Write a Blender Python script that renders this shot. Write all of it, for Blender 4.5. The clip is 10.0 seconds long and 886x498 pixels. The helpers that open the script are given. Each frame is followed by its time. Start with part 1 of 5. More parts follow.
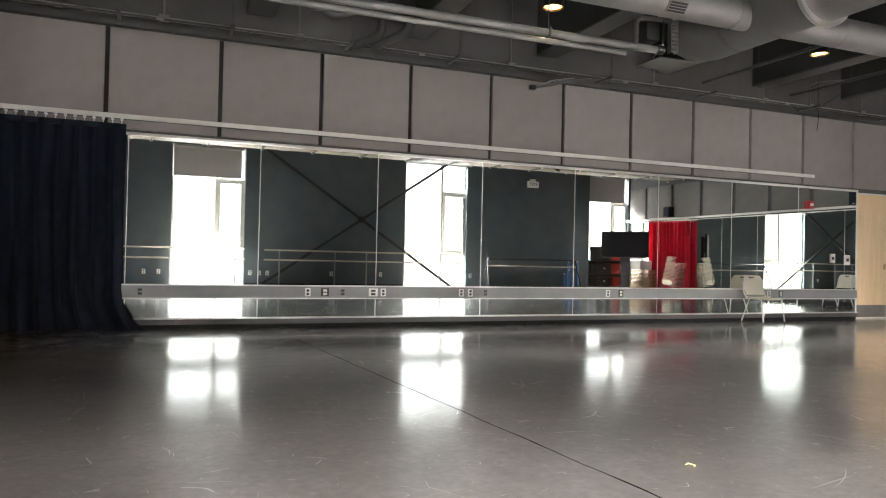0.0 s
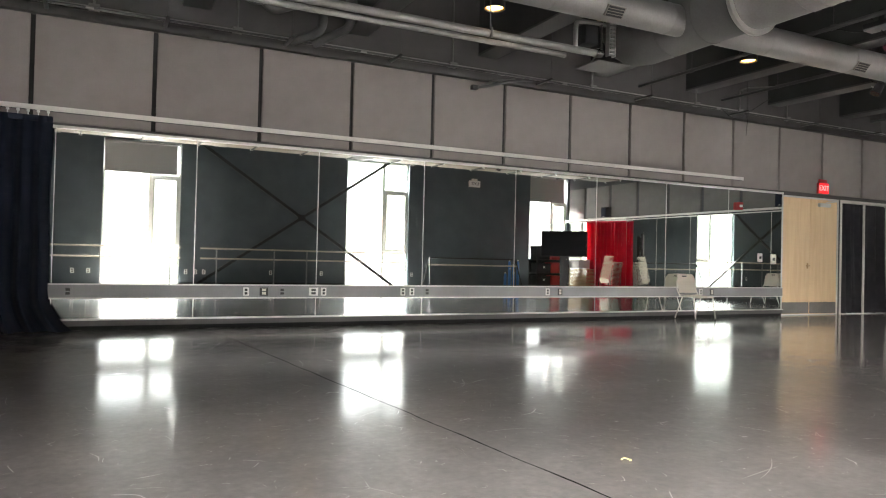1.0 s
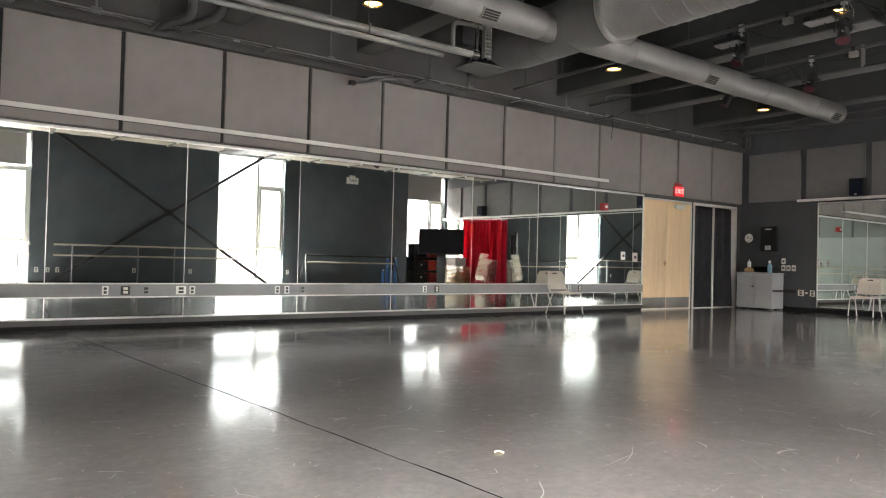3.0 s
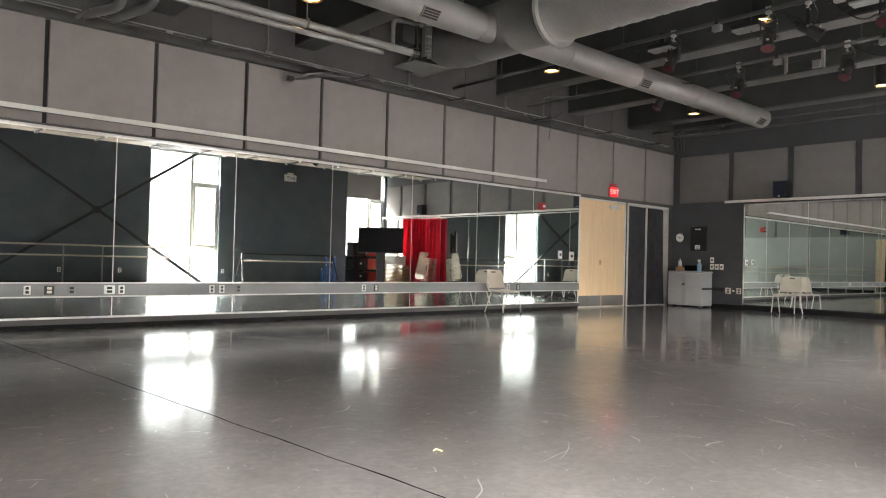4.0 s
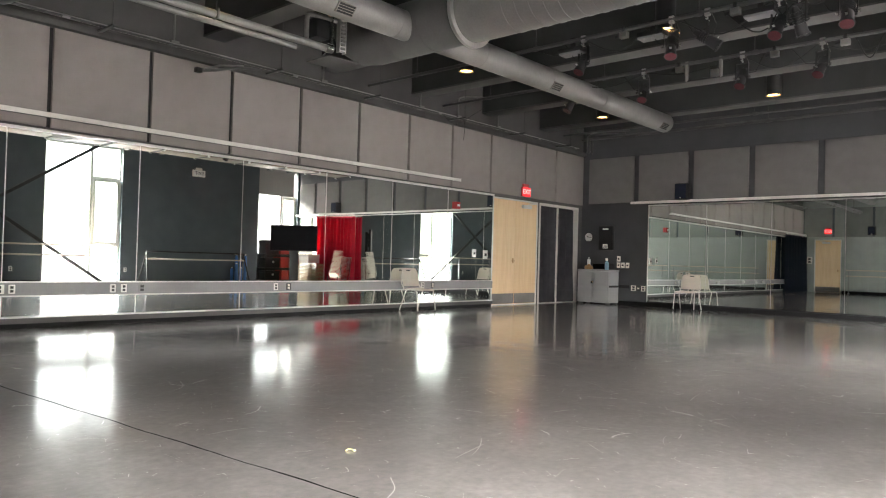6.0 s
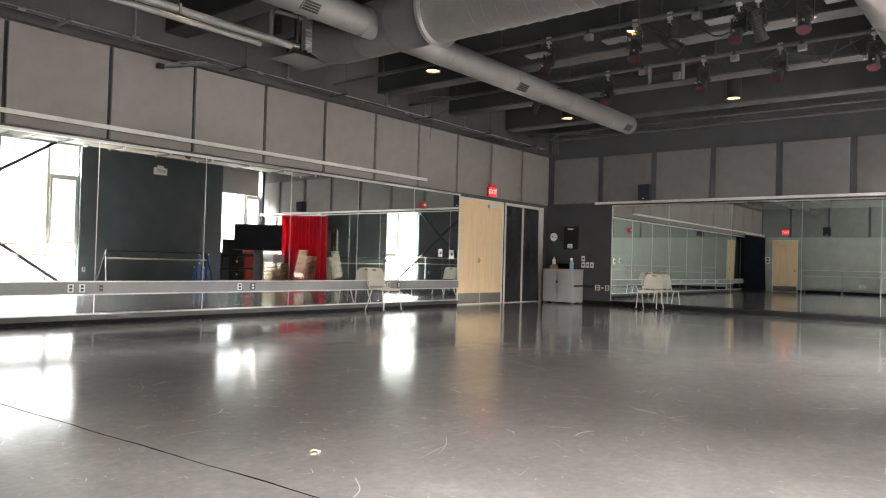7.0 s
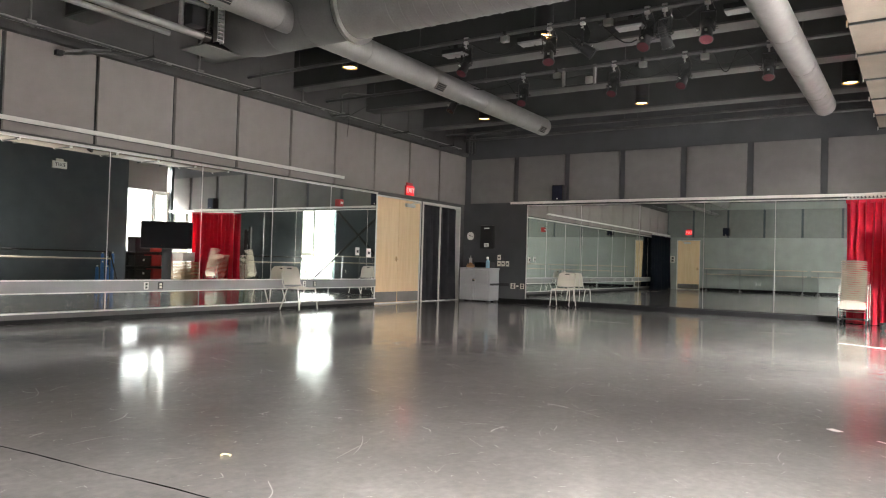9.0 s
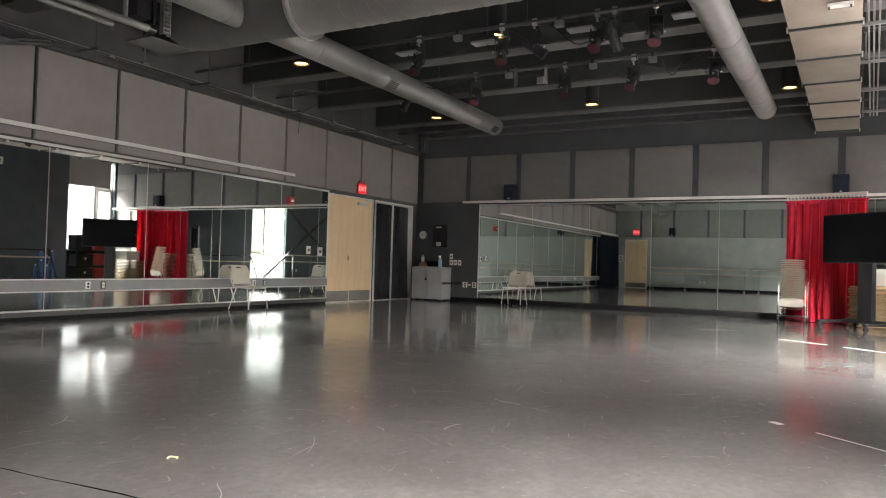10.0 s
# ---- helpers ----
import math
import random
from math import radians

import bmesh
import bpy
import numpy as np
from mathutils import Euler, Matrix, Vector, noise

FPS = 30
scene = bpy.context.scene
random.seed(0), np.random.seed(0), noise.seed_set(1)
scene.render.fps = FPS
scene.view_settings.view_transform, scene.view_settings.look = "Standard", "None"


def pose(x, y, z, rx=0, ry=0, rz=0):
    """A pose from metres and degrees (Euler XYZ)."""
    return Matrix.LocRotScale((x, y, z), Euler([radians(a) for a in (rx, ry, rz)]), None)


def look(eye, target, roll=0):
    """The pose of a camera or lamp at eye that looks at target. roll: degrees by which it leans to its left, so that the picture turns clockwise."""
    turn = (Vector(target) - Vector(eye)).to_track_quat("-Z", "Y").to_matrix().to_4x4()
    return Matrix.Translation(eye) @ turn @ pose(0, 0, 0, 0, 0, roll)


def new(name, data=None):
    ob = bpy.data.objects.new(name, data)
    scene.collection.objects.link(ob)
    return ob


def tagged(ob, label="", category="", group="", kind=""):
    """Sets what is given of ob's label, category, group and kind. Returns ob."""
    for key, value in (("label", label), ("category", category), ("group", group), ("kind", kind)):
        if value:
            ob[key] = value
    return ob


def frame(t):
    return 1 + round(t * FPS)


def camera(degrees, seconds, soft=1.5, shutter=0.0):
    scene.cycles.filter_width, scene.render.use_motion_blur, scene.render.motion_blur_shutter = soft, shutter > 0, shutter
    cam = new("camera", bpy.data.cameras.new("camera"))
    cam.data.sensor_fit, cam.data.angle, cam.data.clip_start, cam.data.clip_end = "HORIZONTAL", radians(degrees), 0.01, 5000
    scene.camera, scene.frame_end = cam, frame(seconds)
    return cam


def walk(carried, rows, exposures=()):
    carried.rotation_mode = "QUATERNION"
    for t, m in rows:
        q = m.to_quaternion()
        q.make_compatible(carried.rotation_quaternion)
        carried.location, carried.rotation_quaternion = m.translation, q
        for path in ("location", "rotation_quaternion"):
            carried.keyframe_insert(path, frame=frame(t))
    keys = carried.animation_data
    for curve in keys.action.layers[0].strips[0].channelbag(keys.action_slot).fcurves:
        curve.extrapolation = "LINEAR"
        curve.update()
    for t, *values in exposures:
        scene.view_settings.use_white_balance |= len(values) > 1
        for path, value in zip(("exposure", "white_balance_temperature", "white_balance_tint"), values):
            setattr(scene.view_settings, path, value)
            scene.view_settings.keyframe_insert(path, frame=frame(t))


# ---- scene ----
cam = camera(64.25, 10.0, soft=1.1)
SIZE = 1.14  # plan units to metres
FULL = Matrix.Scale(SIZE, 4)
EYE = 0.852 * SIZE
ROWS = [
    # seconds, x, y, z from the pivot, yaw, pitch, roll
    (0.0, -0.033, -0.025, 0.006, -21.59, 0.83, -1.3),
    (0.5, -0.03, -0.022, 0.006, -23.82, 0.84, -1.33),
    (1.0, -0.027, -0.018, 0.006, -26.31, 0.85, -1.36),
    (1.5, -0.021, -0.013, 0.006, -28.75, 0.86, -1.39),
    (2.0, -0.017, -0.01, 0.005, -31.16, 0.87, -1.41),
    (2.5, -0.012, -0.006, 0.004, -33.63, 0.89, -1.44),
    (3.0, -0.008, -0.002, 0.003, -36.19, 0.9, -1.46),
    (4.5, 0.003, 0.006, 0.001, -43.18, 0.95, -1.53),
    (5.0, 0.006, 0.007, 0, -44.95, 0.97, -1.55),
    (5.5, 0.008, 0.006, -0.001, -46.53, 0.98, -1.56),
    (7.0, 0.012, 0.004, -0.001, -50.7, 1.04, -1.61),
    (7.5, 0.014, 0.004, -0.002, -52.17, 1.07, -1.62),
    (8.0, 0.016, 0.004, -0.003, -53.77, 1.09, -1.63),
    (8.5, 0.02, 0.006, -0.004, -55.52, 1.11, -1.64),
    (9.0, 0.025, 0.009, -0.006, -57.39, 1.14, -1.64),
    (9.5, 0.029, 0.014, -0.01, -59.33, 1.16, -1.65),
    (10.0, 0.033, 0.022, -0.014, -61.29, 1.19, -1.65),
]
walk(cam, [(t, pose(x * SIZE, y * SIZE, EYE + z * SIZE, 90 + p, r, w)) for t, x, y, z, w, p, r in ROWS], exposures=[(0.0, 0.48), (2.5, 0.54), (5.0, 0.68), (9.55, 0.66), (10.0, 0.08)])

# the room: north mirror wall, east mirror wall, south window wall, west wall
YN, XE, YS, XW, ZC = 8.59, 14.30, -2.30, -3.30, 4.55
T = 0.25
WINDOWS = ((0.12, 1.95), (6.45, 8.40), (12.72, 14.22))
WIN_LO, WIN_HI = 0.0, 3.70

# ---- light ----
world = bpy.data.worlds.new("world")
scene.world = world
world.use_nodes = True
sky = world.node_tree.nodes.new("ShaderNodeTexSky")
sky.sky_type, sky.sun_disc = "NISHITA", False
sky.sun_elevation, sky.sun_rotation = radians(38), radians(210)
bg = world.node_tree.nodes["Background"]
bg.inputs["Strength"].default_value = 0.12
world.node_tree.links.new(sky.outputs[0], bg.inputs["Color"])


def window_light(x0, x1, z0, z1, watts, tint=(1.0, 0.953, 0.912)):
    """Sky light in a window's opening."""
    lamp = bpy.data.lights.new("window_light", "AREA")
    lamp.shape, lamp.size, lamp.size_y = "RECTANGLE", x1 - x0, z1 - z0
    lamp.energy, lamp.color = watts * (x1 - x0) * (z1 - z0) * SIZE ** 2, tint
    ob = new("window_light", lamp)
    ob.matrix_world = FULL @ look(((x0 + x1) / 2, YS - T - 0.25, (z0 + z1) / 2), ((x0 + x1) / 2, YS + 3, (z0 + z1) / 2))


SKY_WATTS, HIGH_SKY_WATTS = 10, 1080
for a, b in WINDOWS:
    window_light(a - 0.35, b + 0.35, -0.1, WIN_HI + 0.3, SKY_WATTS)
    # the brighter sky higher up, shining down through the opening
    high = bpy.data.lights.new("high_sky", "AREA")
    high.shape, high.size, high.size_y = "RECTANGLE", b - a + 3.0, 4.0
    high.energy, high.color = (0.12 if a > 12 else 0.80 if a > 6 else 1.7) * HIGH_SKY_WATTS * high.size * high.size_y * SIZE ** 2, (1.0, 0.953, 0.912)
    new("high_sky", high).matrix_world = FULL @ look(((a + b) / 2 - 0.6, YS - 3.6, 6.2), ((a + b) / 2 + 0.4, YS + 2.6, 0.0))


def lamp_spot(x, y, z, watts):
    lamp = bpy.data.lights.new("downlight", "SPOT")
    lamp.energy, lamp.color, lamp.spot_size, lamp.spot_blend, lamp.shadow_soft_size = watts, (1.0, 0.72, 0.42), radians(80), 0.6, 0.05
    ob = new("downlight", lamp)
    ob.matrix_world = FULL @ look((x, y, z), (x, y, z - 1))


# ---- materials ----
def mat(name, colour, rough=0.6, metal=0.0, grain=0.0, scale=6.0, stain=0.0, bump=0.0, bump_scale=60.0, rough_var=0.0, stretch=(1, 1, 1), tone=0.0, ior=1.45, spec=0.5, sheen=0.0):
    """A painted, metal, cloth or plastic surface: fine grain, large stains, relief, tone from piece to piece."""
    m = bpy.data.materials.new(name)
    m.use_nodes = True
    nt = m.node_tree
    n, ln = nt.nodes, nt.links
    p = n["Principled BSDF"]
    p.inputs["Base Color"].default_value = (*colour, 1)
    p.inputs["Roughness"].default_value = rough
    p.inputs["Metallic"].default_value = metal
    p.inputs["IOR"].default_value = ior
    p.inputs["Specular IOR Level"].default_value = spec
    p.inputs["Sheen Weight"].default_value = sheen
    co = n.new("ShaderNodeTexCoord")
    mp = n.new("ShaderNodeMapping")
    mp.inputs["Scale"].default_value = stretch
    ln.new(co.outputs["Object"], mp.inputs["Vector"])

    def noise_at(s, detail=4):
        t = n.new("ShaderNodeTexNoise")
        t.inputs["Scale"].default_value, t.inputs["Detail"].default_value = s, detail
        ln.new(mp.outputs[0], t.inputs["Vector"])
        return t.outputs["Fac"]

    def spread(fac, lo, hi):
        r = n.new("ShaderNodeMapRange")
        r.inputs["From Min"].default_value, r.inputs["From Max"].default_value = 0.3, 0.7
        r.inputs["To Min"].default_value, r.inputs["To Max"].default_value = lo, hi
        ln.new(fac, r.inputs["Value"])
        return r.outputs[0]

    value = None
    for amount, s in ((grain, scale * 9), (stain, scale * 0.35)):
        if amount:
            v = spread(noise_at(s), 1 - amount, 1 + amount)
            if value is None:
                value = v
            else:
                mul = n.new("ShaderNodeMath")
                mul.operation = "MULTIPLY"
                ln.new(value, mul.inputs[0]), ln.new(v, mul.inputs[1])
                value = mul.outputs[0]
    if tone:
        info = n.new("ShaderNodeObjectInfo")
        r = n.new("ShaderNodeMapRange")
        r.inputs["To Min"].default_value, r.inputs["To Max"].default_value = 1 - tone, 1 + tone
        ln.new(info.outputs["Random"], r.inputs["Value"])
        if value is None:
            value = r.outputs[0]
        else:
            mul = n.new("ShaderNodeMath")
            mul.operation = "MULTIPLY"
            ln.new(value, mul.inputs[0]), ln.new(r.outputs[0], mul.inputs[1])
            value = mul.outputs[0]
    if value is not None:
        hsv = n.new("ShaderNodeHueSaturation")
        hsv.inputs["Color"].default_value = (*colour, 1)
        ln.new(value, hsv.inputs["Value"])
        ln.new(hsv.outputs[0], p.inputs["Base Color"])
    if rough_var:
        ln.new(spread(noise_at(scale), rough - rough_var, rough + rough_var), p.inputs["Roughness"])
    if bump:
        b = n.new("ShaderNodeBump")
        b.inputs["Strength"].default_value, b.inputs["Distance"].default_value = bump, 0.01
        ln.new(noise_at(bump_scale), b.inputs["Height"])
        ln.new(b.outputs[0], p.inputs["Normal"])
    return m


def glow(name, colour, strength):
    m = bpy.data.materials.new(name)
    m.use_nodes = True
    p = m.node_tree.nodes["Principled BSDF"]
    p.inputs["Base Color"].default_value = (*colour, 1)
    p.inputs["Emission Color"].default_value = (*colour, 1)
    p.inputs["Emission Strength"].default_value = strength
    return m


def wood(name, light, dark, rough, stretch):
    m = mat(name, light, rough, bump=0.03, bump_scale=90, stretch=stretch)
    n, ln = m.node_tree.nodes, m.node_tree.links
    p = n["Principled BSDF"]
    mp = next(x for x in n if x.type == "MAPPING")
    t = n.new("ShaderNodeTexNoise")
    t.inputs["Scale"].default_value, t.inputs["Detail"].default_value, t.inputs["Distortion"].default_value = 5.0, 6, 0.6
    ln.new(mp.outputs[0], t.inputs["Vector"])
    r = n.new("ShaderNodeValToRGB")
    r.color_ramp.elements[0].position, r.color_ramp.elements[0].color = 0.35, (*dark, 1)
    r.color_ramp.elements[1].position, r.color_ramp.elements[1].color = 0.62, (*light, 1)
    ln.new(t.outputs["Fac"], r.inputs[0])
    ln.new(r.outputs[0], p.inputs["Base Color"])
    return m


def floor_material():
    """Worn dark grey dance vinyl: mottled, scuffed, satin, with fine curved scratches."""
    m = mat("dance_vinyl", (0.085, 0.078, 0.074), 0.24)
    n, ln = m.node_tree.nodes, m.node_tree.links
    p = n["Principled BSDF"]
    co = next(x for x in n if x.type == "TEX_COORD").outputs["Object"]

    def noise_node(s, detail, vec=co, rough=0.6):
        t = n.new("ShaderNodeTexNoise")
        t.inputs["Scale"].default_value, t.inputs["Detail"].default_value, t.inputs["Roughness"].default_value = s, detail, rough
        ln.new(vec, t.inputs["Vector"])
        return t

    def ramp(fac, stops):
        r = n.new("ShaderNodeValToRGB")
        while len(r.color_ramp.elements) < len(stops):
            r.color_ramp.elements.new(0.5)
        for e, (pos, c) in zip(r.color_ramp.elements, stops):
            e.position, e.color = pos, (c, c, c, 1) if not isinstance(c, tuple) else (*c, 1)
        ln.new(fac, r.inputs[0])
        return r.outputs[0]

    def mix(kind, a, b, fac=1.0):
        x = n.new("ShaderNodeMix")
        x.data_type, x.blend_type = "RGBA", kind
        x.inputs[0].default_value = fac
        ln.new(a, x.inputs[6]), ln.new(b, x.inputs[7])
        return x.outputs[2]

    mottle = ramp(noise_node(1.1, 5).outputs["Fac"], [(0.3, (0.078, 0.073, 0.070)), (0.7, (0.140, 0.133, 0.129))])
    grit = ramp(noise_node(24, 5).outputs["Fac"], [(0.3, 0.68), (0.7, 1.26)])
    blotch = ramp(noise_node(6.5, 4, rough=0.7).outputs["Fac"], [(0.32, 0.74), (0.68, 1.22)])
    base = mix("MULTIPLY", mix("MULTIPLY", mottle, blotch), grit)
    # scuffs: thin broken arcs, warped cell borders seen through patchy noise
    warp = noise_node(1.6, 2)
    add = n.new("ShaderNodeVectorMath")
    add.operation = "ADD"
    less = n.new("ShaderNodeVectorMath")
    less.operation = "SCALE"
    less.inputs["Scale"].default_value = 0.30
    ln.new(warp.outputs["Color"], less.inputs[0])
    ln.new(co, add.inputs[0]), ln.new(less.outputs[0], add.inputs[1])
    scuffs = None
    for s, width, cut in ((1.7, 0.005, 0.54), (4.5, 0.011, 0.56), (11.0, 0.02, 0.60)):
        v = n.new("ShaderNodeTexVoronoi")
        v.feature = "DISTANCE_TO_EDGE"
        v.inputs["Scale"].default_value = s
        ln.new(add.outputs[0], v.inputs["Vector"])
        line = ramp(v.outputs["Distance"], [(0.0, 1.0), (width, 0.0)])
        patch = ramp(noise_node(s * 1.7, 3).outputs["Fac"], [(cut, 0.0), (cut + 0.07, 1.0)])
        one = mix("MULTIPLY", line, patch)
        scuffs = one if scuffs is None else mix("ADD", scuffs, one)
    tint = n.new("ShaderNodeMix")
    tint.data_type = "RGBA"
    ln.new(scuffs, tint.inputs[0])
    ln.new(base, tint.inputs[6])
    tint.inputs[7].default_value = (0.24, 0.23, 0.22, 1)
    ln.new(tint.outputs[2], p.inputs["Base Color"])
    p.inputs["Specular IOR Level"].default_value = 0.7
    rough = ramp(noise_node(2.2, 5).outputs["Fac"], [(0.3, FLOOR_ROUGH - 0.04), (0.7, FLOOR_ROUGH + 0.05)])
    ln.new(mix("ADD", rough, mix("MULTIPLY", scuffs, scuffs), 0.25), p.inputs["Roughness"])
    b = n.new("ShaderNodeBump")
    b.inputs["Strength"].default_value, b.inputs["Distance"].default_value = 0.15, 0.004
    ln.new(noise_node(15, 3).outputs["Fac"], b.inputs["Height"])
    p.inputs["Coat Weight"].default_value, p.inputs["Coat Roughness"].default_value, p.inputs["Coat IOR"].default_value = 1.0, 0.05, 1.50
    fine = n.new("ShaderNodeBump")
    fine.inputs["Strength"].default_value, fine.inputs["Distance"].default_value = 0.22, 0.0022
    ln.new(noise_node(38, 4).outputs["Fac"], fine.inputs["Height"])
    ln.new(fine.outputs[0], p.inputs["Coat Normal"])
    gloss = ramp(noise_node(3.4, 6).outputs["Fac"], [(0.25, 0.05), (0.75, 0.125)])
    ln.new(mix("ADD", gloss, scuffs, 0.3), p.inputs["Coat Roughness"])
    ln.new(b.outputs[0], p.inputs["Normal"])
    return m


FLOOR_ROUGH = 0.335
VINYL = floor_material()
CHARCOAL = mat("charcoal_paint", (0.062, 0.064, 0.068), 0.55, grain=0.05, stain=0.10, bump=0.05)
SOUTH_PAINT = mat("dark_slate_paint", (0.068, 0.084, 0.094), 0.5, grain=0.05, stain=0.12, bump=0.05)
WEST_PAINT = mat("grey_green_paint", (0.30, 0.325, 0.308), 0.6, grain=0.04, stain=0.08, bump=0.05)
SOFFIT = mat("dull_grey_paint", (0.085, 0.082, 0.081), 0.65, grain=0.05, stain=0.15, bump=0.05)
LEDGE = mat("dark_ledge_paint", (0.055, 0.054, 0.054), 0.6, grain=0.05, stain=0.15)
CEILING = mat("black_ceiling_paint", (0.026, 0.027, 0.027), 0.8, grain=0.1, stain=0.2)
GRILLE = mat("taupe_grille_enamel", (0.16, 0.145, 0.13), 0.5, grain=0.06)
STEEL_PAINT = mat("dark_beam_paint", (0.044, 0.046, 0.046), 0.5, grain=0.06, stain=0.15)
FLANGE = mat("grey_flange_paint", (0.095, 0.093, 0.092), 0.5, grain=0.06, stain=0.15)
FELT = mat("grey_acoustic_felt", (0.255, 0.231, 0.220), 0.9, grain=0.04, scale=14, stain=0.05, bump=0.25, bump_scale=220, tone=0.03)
# felt of the end wall panels, set darker than the long wall's
EAST_FELT = mat("darker_end_wall_felt", (0.160, 0.152, 0.148), 0.9, grain=0.04, scale=14, stain=0.06, bump=0.25, bump_scale=220, tone=0.04)
WEST_FELT = mat("grey_green_acoustic_felt", (0.21, 0.225, 0.212), 0.9, grain=0.04, scale=14, stain=0.06, bump=0.25, bump_scale=220, tone=0.04)
BRACE = mat("black_brace_paint", (0.018, 0.020, 0.021), 0.5, grain=0.06, stain=0.15)
GAP = mat("panel_gap_black", (0.015, 0.015, 0.016), 0.8)
ALU = mat("brushed_aluminium", (0.74, 0.73, 0.71), 0.34, 1.0, grain=0.05, stain=0.08)
ALU_PAINT = mat("pale_track_enamel", (0.68, 0.66, 0.63), 0.4, grain=0.03, stain=0.10)
RACEWAY = mat("grey_raceway_enamel", (0.25, 0.25, 0.257), 0.45, grain=0.03, stain=0.08)
BASE_BLACK = mat("black_rubber_base", (0.008, 0.008, 0.009), 0.6, grain=0.1, stain=0.2, spec=0.2)
TRUNK_PAINT = mat("dull_trunk_paint", (0.115, 0.112, 0.110), 0.55, 0.1, grain=0.06, stain=0.15)
DUCT = mat("galvanised_duct", (0.26, 0.25, 0.245), 0.42, 0.55, grain=0.06, stain=0.12, rough_var=0.06)
BOX_DUCT = mat("wrapped_duct_panel", (0.21, 0.175, 0.145), 0.6, grain=0.05, stain=0.14, tone=0.22)
PIPE = mat("grey_painted_pipe", (0.20, 0.195, 0.19), 0.4, 0.2, grain=0.06, stain=0.15)
CONDUIT = mat("pale_conduit", (0.34, 0.33, 0.32), 0.4, 0.3, grain=0.06, stain=0.15)
# real scuffs; the light they reflect is put into the pale colour
SCUFF = mat("pale_scuff", (0.19, 0.18, 0.175), 0.3, grain=0.2)
DARK_PIPE = mat("dark_painted_pipe", (0.085, 0.085, 0.086), 0.45, grain=0.06, stain=0.15)
BLACK = mat("black_enamel", (0.012, 0.012, 0.013), 0.4, grain=0.1)
BLACK_SATIN = mat("black_plastic", (0.016, 0.016, 0.018), 0.5, grain=0.1, bump=0.05, bump_scale=300)
BLACK_CLOTH = mat("black_velour", (0.010, 0.015, 0.032), 0.95, grain=0.15, scale=20, stain=0.15, bump=0.3, bump_scale=400)
GREY_CLOTH = mat("charcoal_drape", (0.080, 0.078, 0.090), 0.9, grain=0.12, scale=20, stain=0.15, bump=0.3, bump_scale=400, sheen=0.1)
RED_CLOTH = mat("red_velour", (0.66, 0.012, 0.052), 0.9, grain=0.08, scale=20, stain=0.10, bump=0.2, bump_scale=350, sheen=0.4)
MAPLE = wood("maple_veneer", (0.86, 0.645, 0.40), (0.80, 0.58, 0.345), 0.35, (3.0, 1.0, 0.22))
BARRE_WOOD = wood("barre_beech", (0.52, 0.46, 0.38), (0.44, 0.38, 0.30), 0.4, (0.3, 2.0, 2.0))
BOARD = wood("pale_plywood", (0.62, 0.46, 0.27), (0.48, 0.34, 0.18), 0.55, (1.0, 0.4, 2.0))
KICK = mat("scuffed_kick_plate", (0.22, 0.21, 0.20), 0.4, 0.7, grain=0.08, stain=0.15)
WHITE_FRAME = mat("off_white_frame", (0.72, 0.70, 0.66), 0.45, grain=0.03, stain=0.06)
WIN_FRAME = mat("pale_window_frame", (0.70, 0.70, 0.66), 0.4, grain=0.03, stain=0.05)
BLIND = mat("grey_roller_cloth", (0.36, 0.345, 0.33), 0.9, grain=0.05, scale=20, bump=0.2, bump_scale=300)
CHAIR_SHELL = mat("ivory_polypropylene", (0.74, 0.69, 0.61), 0.42, grain=0.03, stain=0.06, bump=0.08, bump_scale=250)
CHROME = mat("chromed_tube", (0.80, 0.79, 0.77), 0.22, 1.0, grain=0.04)
LEG_PAINT = mat("pale_tube_enamel", (0.74, 0.71, 0.66), 0.28, grain=0.03)
CABINET = mat("grey_moulded_plastic", (0.40, 0.40, 0.41), 0.4, grain=0.04, stain=0.08, bump=0.06, bump_scale=200)
CABINET_DARK = mat("dark_cabinet_plastic", (0.12, 0.12, 0.125), 0.45, grain=0.05)
WHITE = mat("white_plastic", (0.80, 0.79, 0.76), 0.45, grain=0.03)
PLATE = mat("almond_wall_plate", (0.72, 0.68, 0.60), 0.45, grain=0.03)
DARK_PLATE = mat("dark_wall_plate", (0.05, 0.05, 0.05), 0.45, grain=0.03)
GEL = mat("red_gel", (0.075, 0.020, 0.026), 0.25, grain=0.1)
SIGN_RED = glow("lit_red", (0.85, 0.012, 0.016), 1.1)
SIGN_BODY = mat("red_sign_housing", (0.45, 0.04, 0.04), 0.4, grain=0.05)
LAMP_GLOW = glow("warm_lamp", (1.0, 0.60, 0.22), 4.5)
LAMP_RIM = mat("gold_reflector", (0.75, 0.55, 0.28), 0.25, 0.9, grain=0.05)
SCREEN = mat("dark_screen", (0.004, 0.004, 0.005), 0.4, grain=0.1, spec=0.12)
# bright white standing in for slivers and glints of light on the floor
LIGHT_SLIVER = mat("light_sliver_white", (0.92, 0.92, 0.90), 0.5, grain=0.03)
PALE_TAPE = mat("worn_grey_tape", (0.17, 0.155, 0.14), 0.5, grain=0.15)
SEAM = mat("vinyl_seam", (0.006, 0.006, 0.006), 1.0, grain=0.2, spec=0.0)
BLUE = mat("blue_plastic", (0.05, 0.16, 0.42), 0.35, grain=0.05)
PALE_BLUE = mat("pale_blue_bottle", (0.30, 0.52, 0.66), 0.2, grain=0.05)
RED_PLASTIC = mat("red_plastic", (0.42, 0.03, 0.03), 0.45, grain=0.06)
LITTER = mat("dry_leaf", (0.60, 0.55, 0.30), 0.7, grain=0.2)
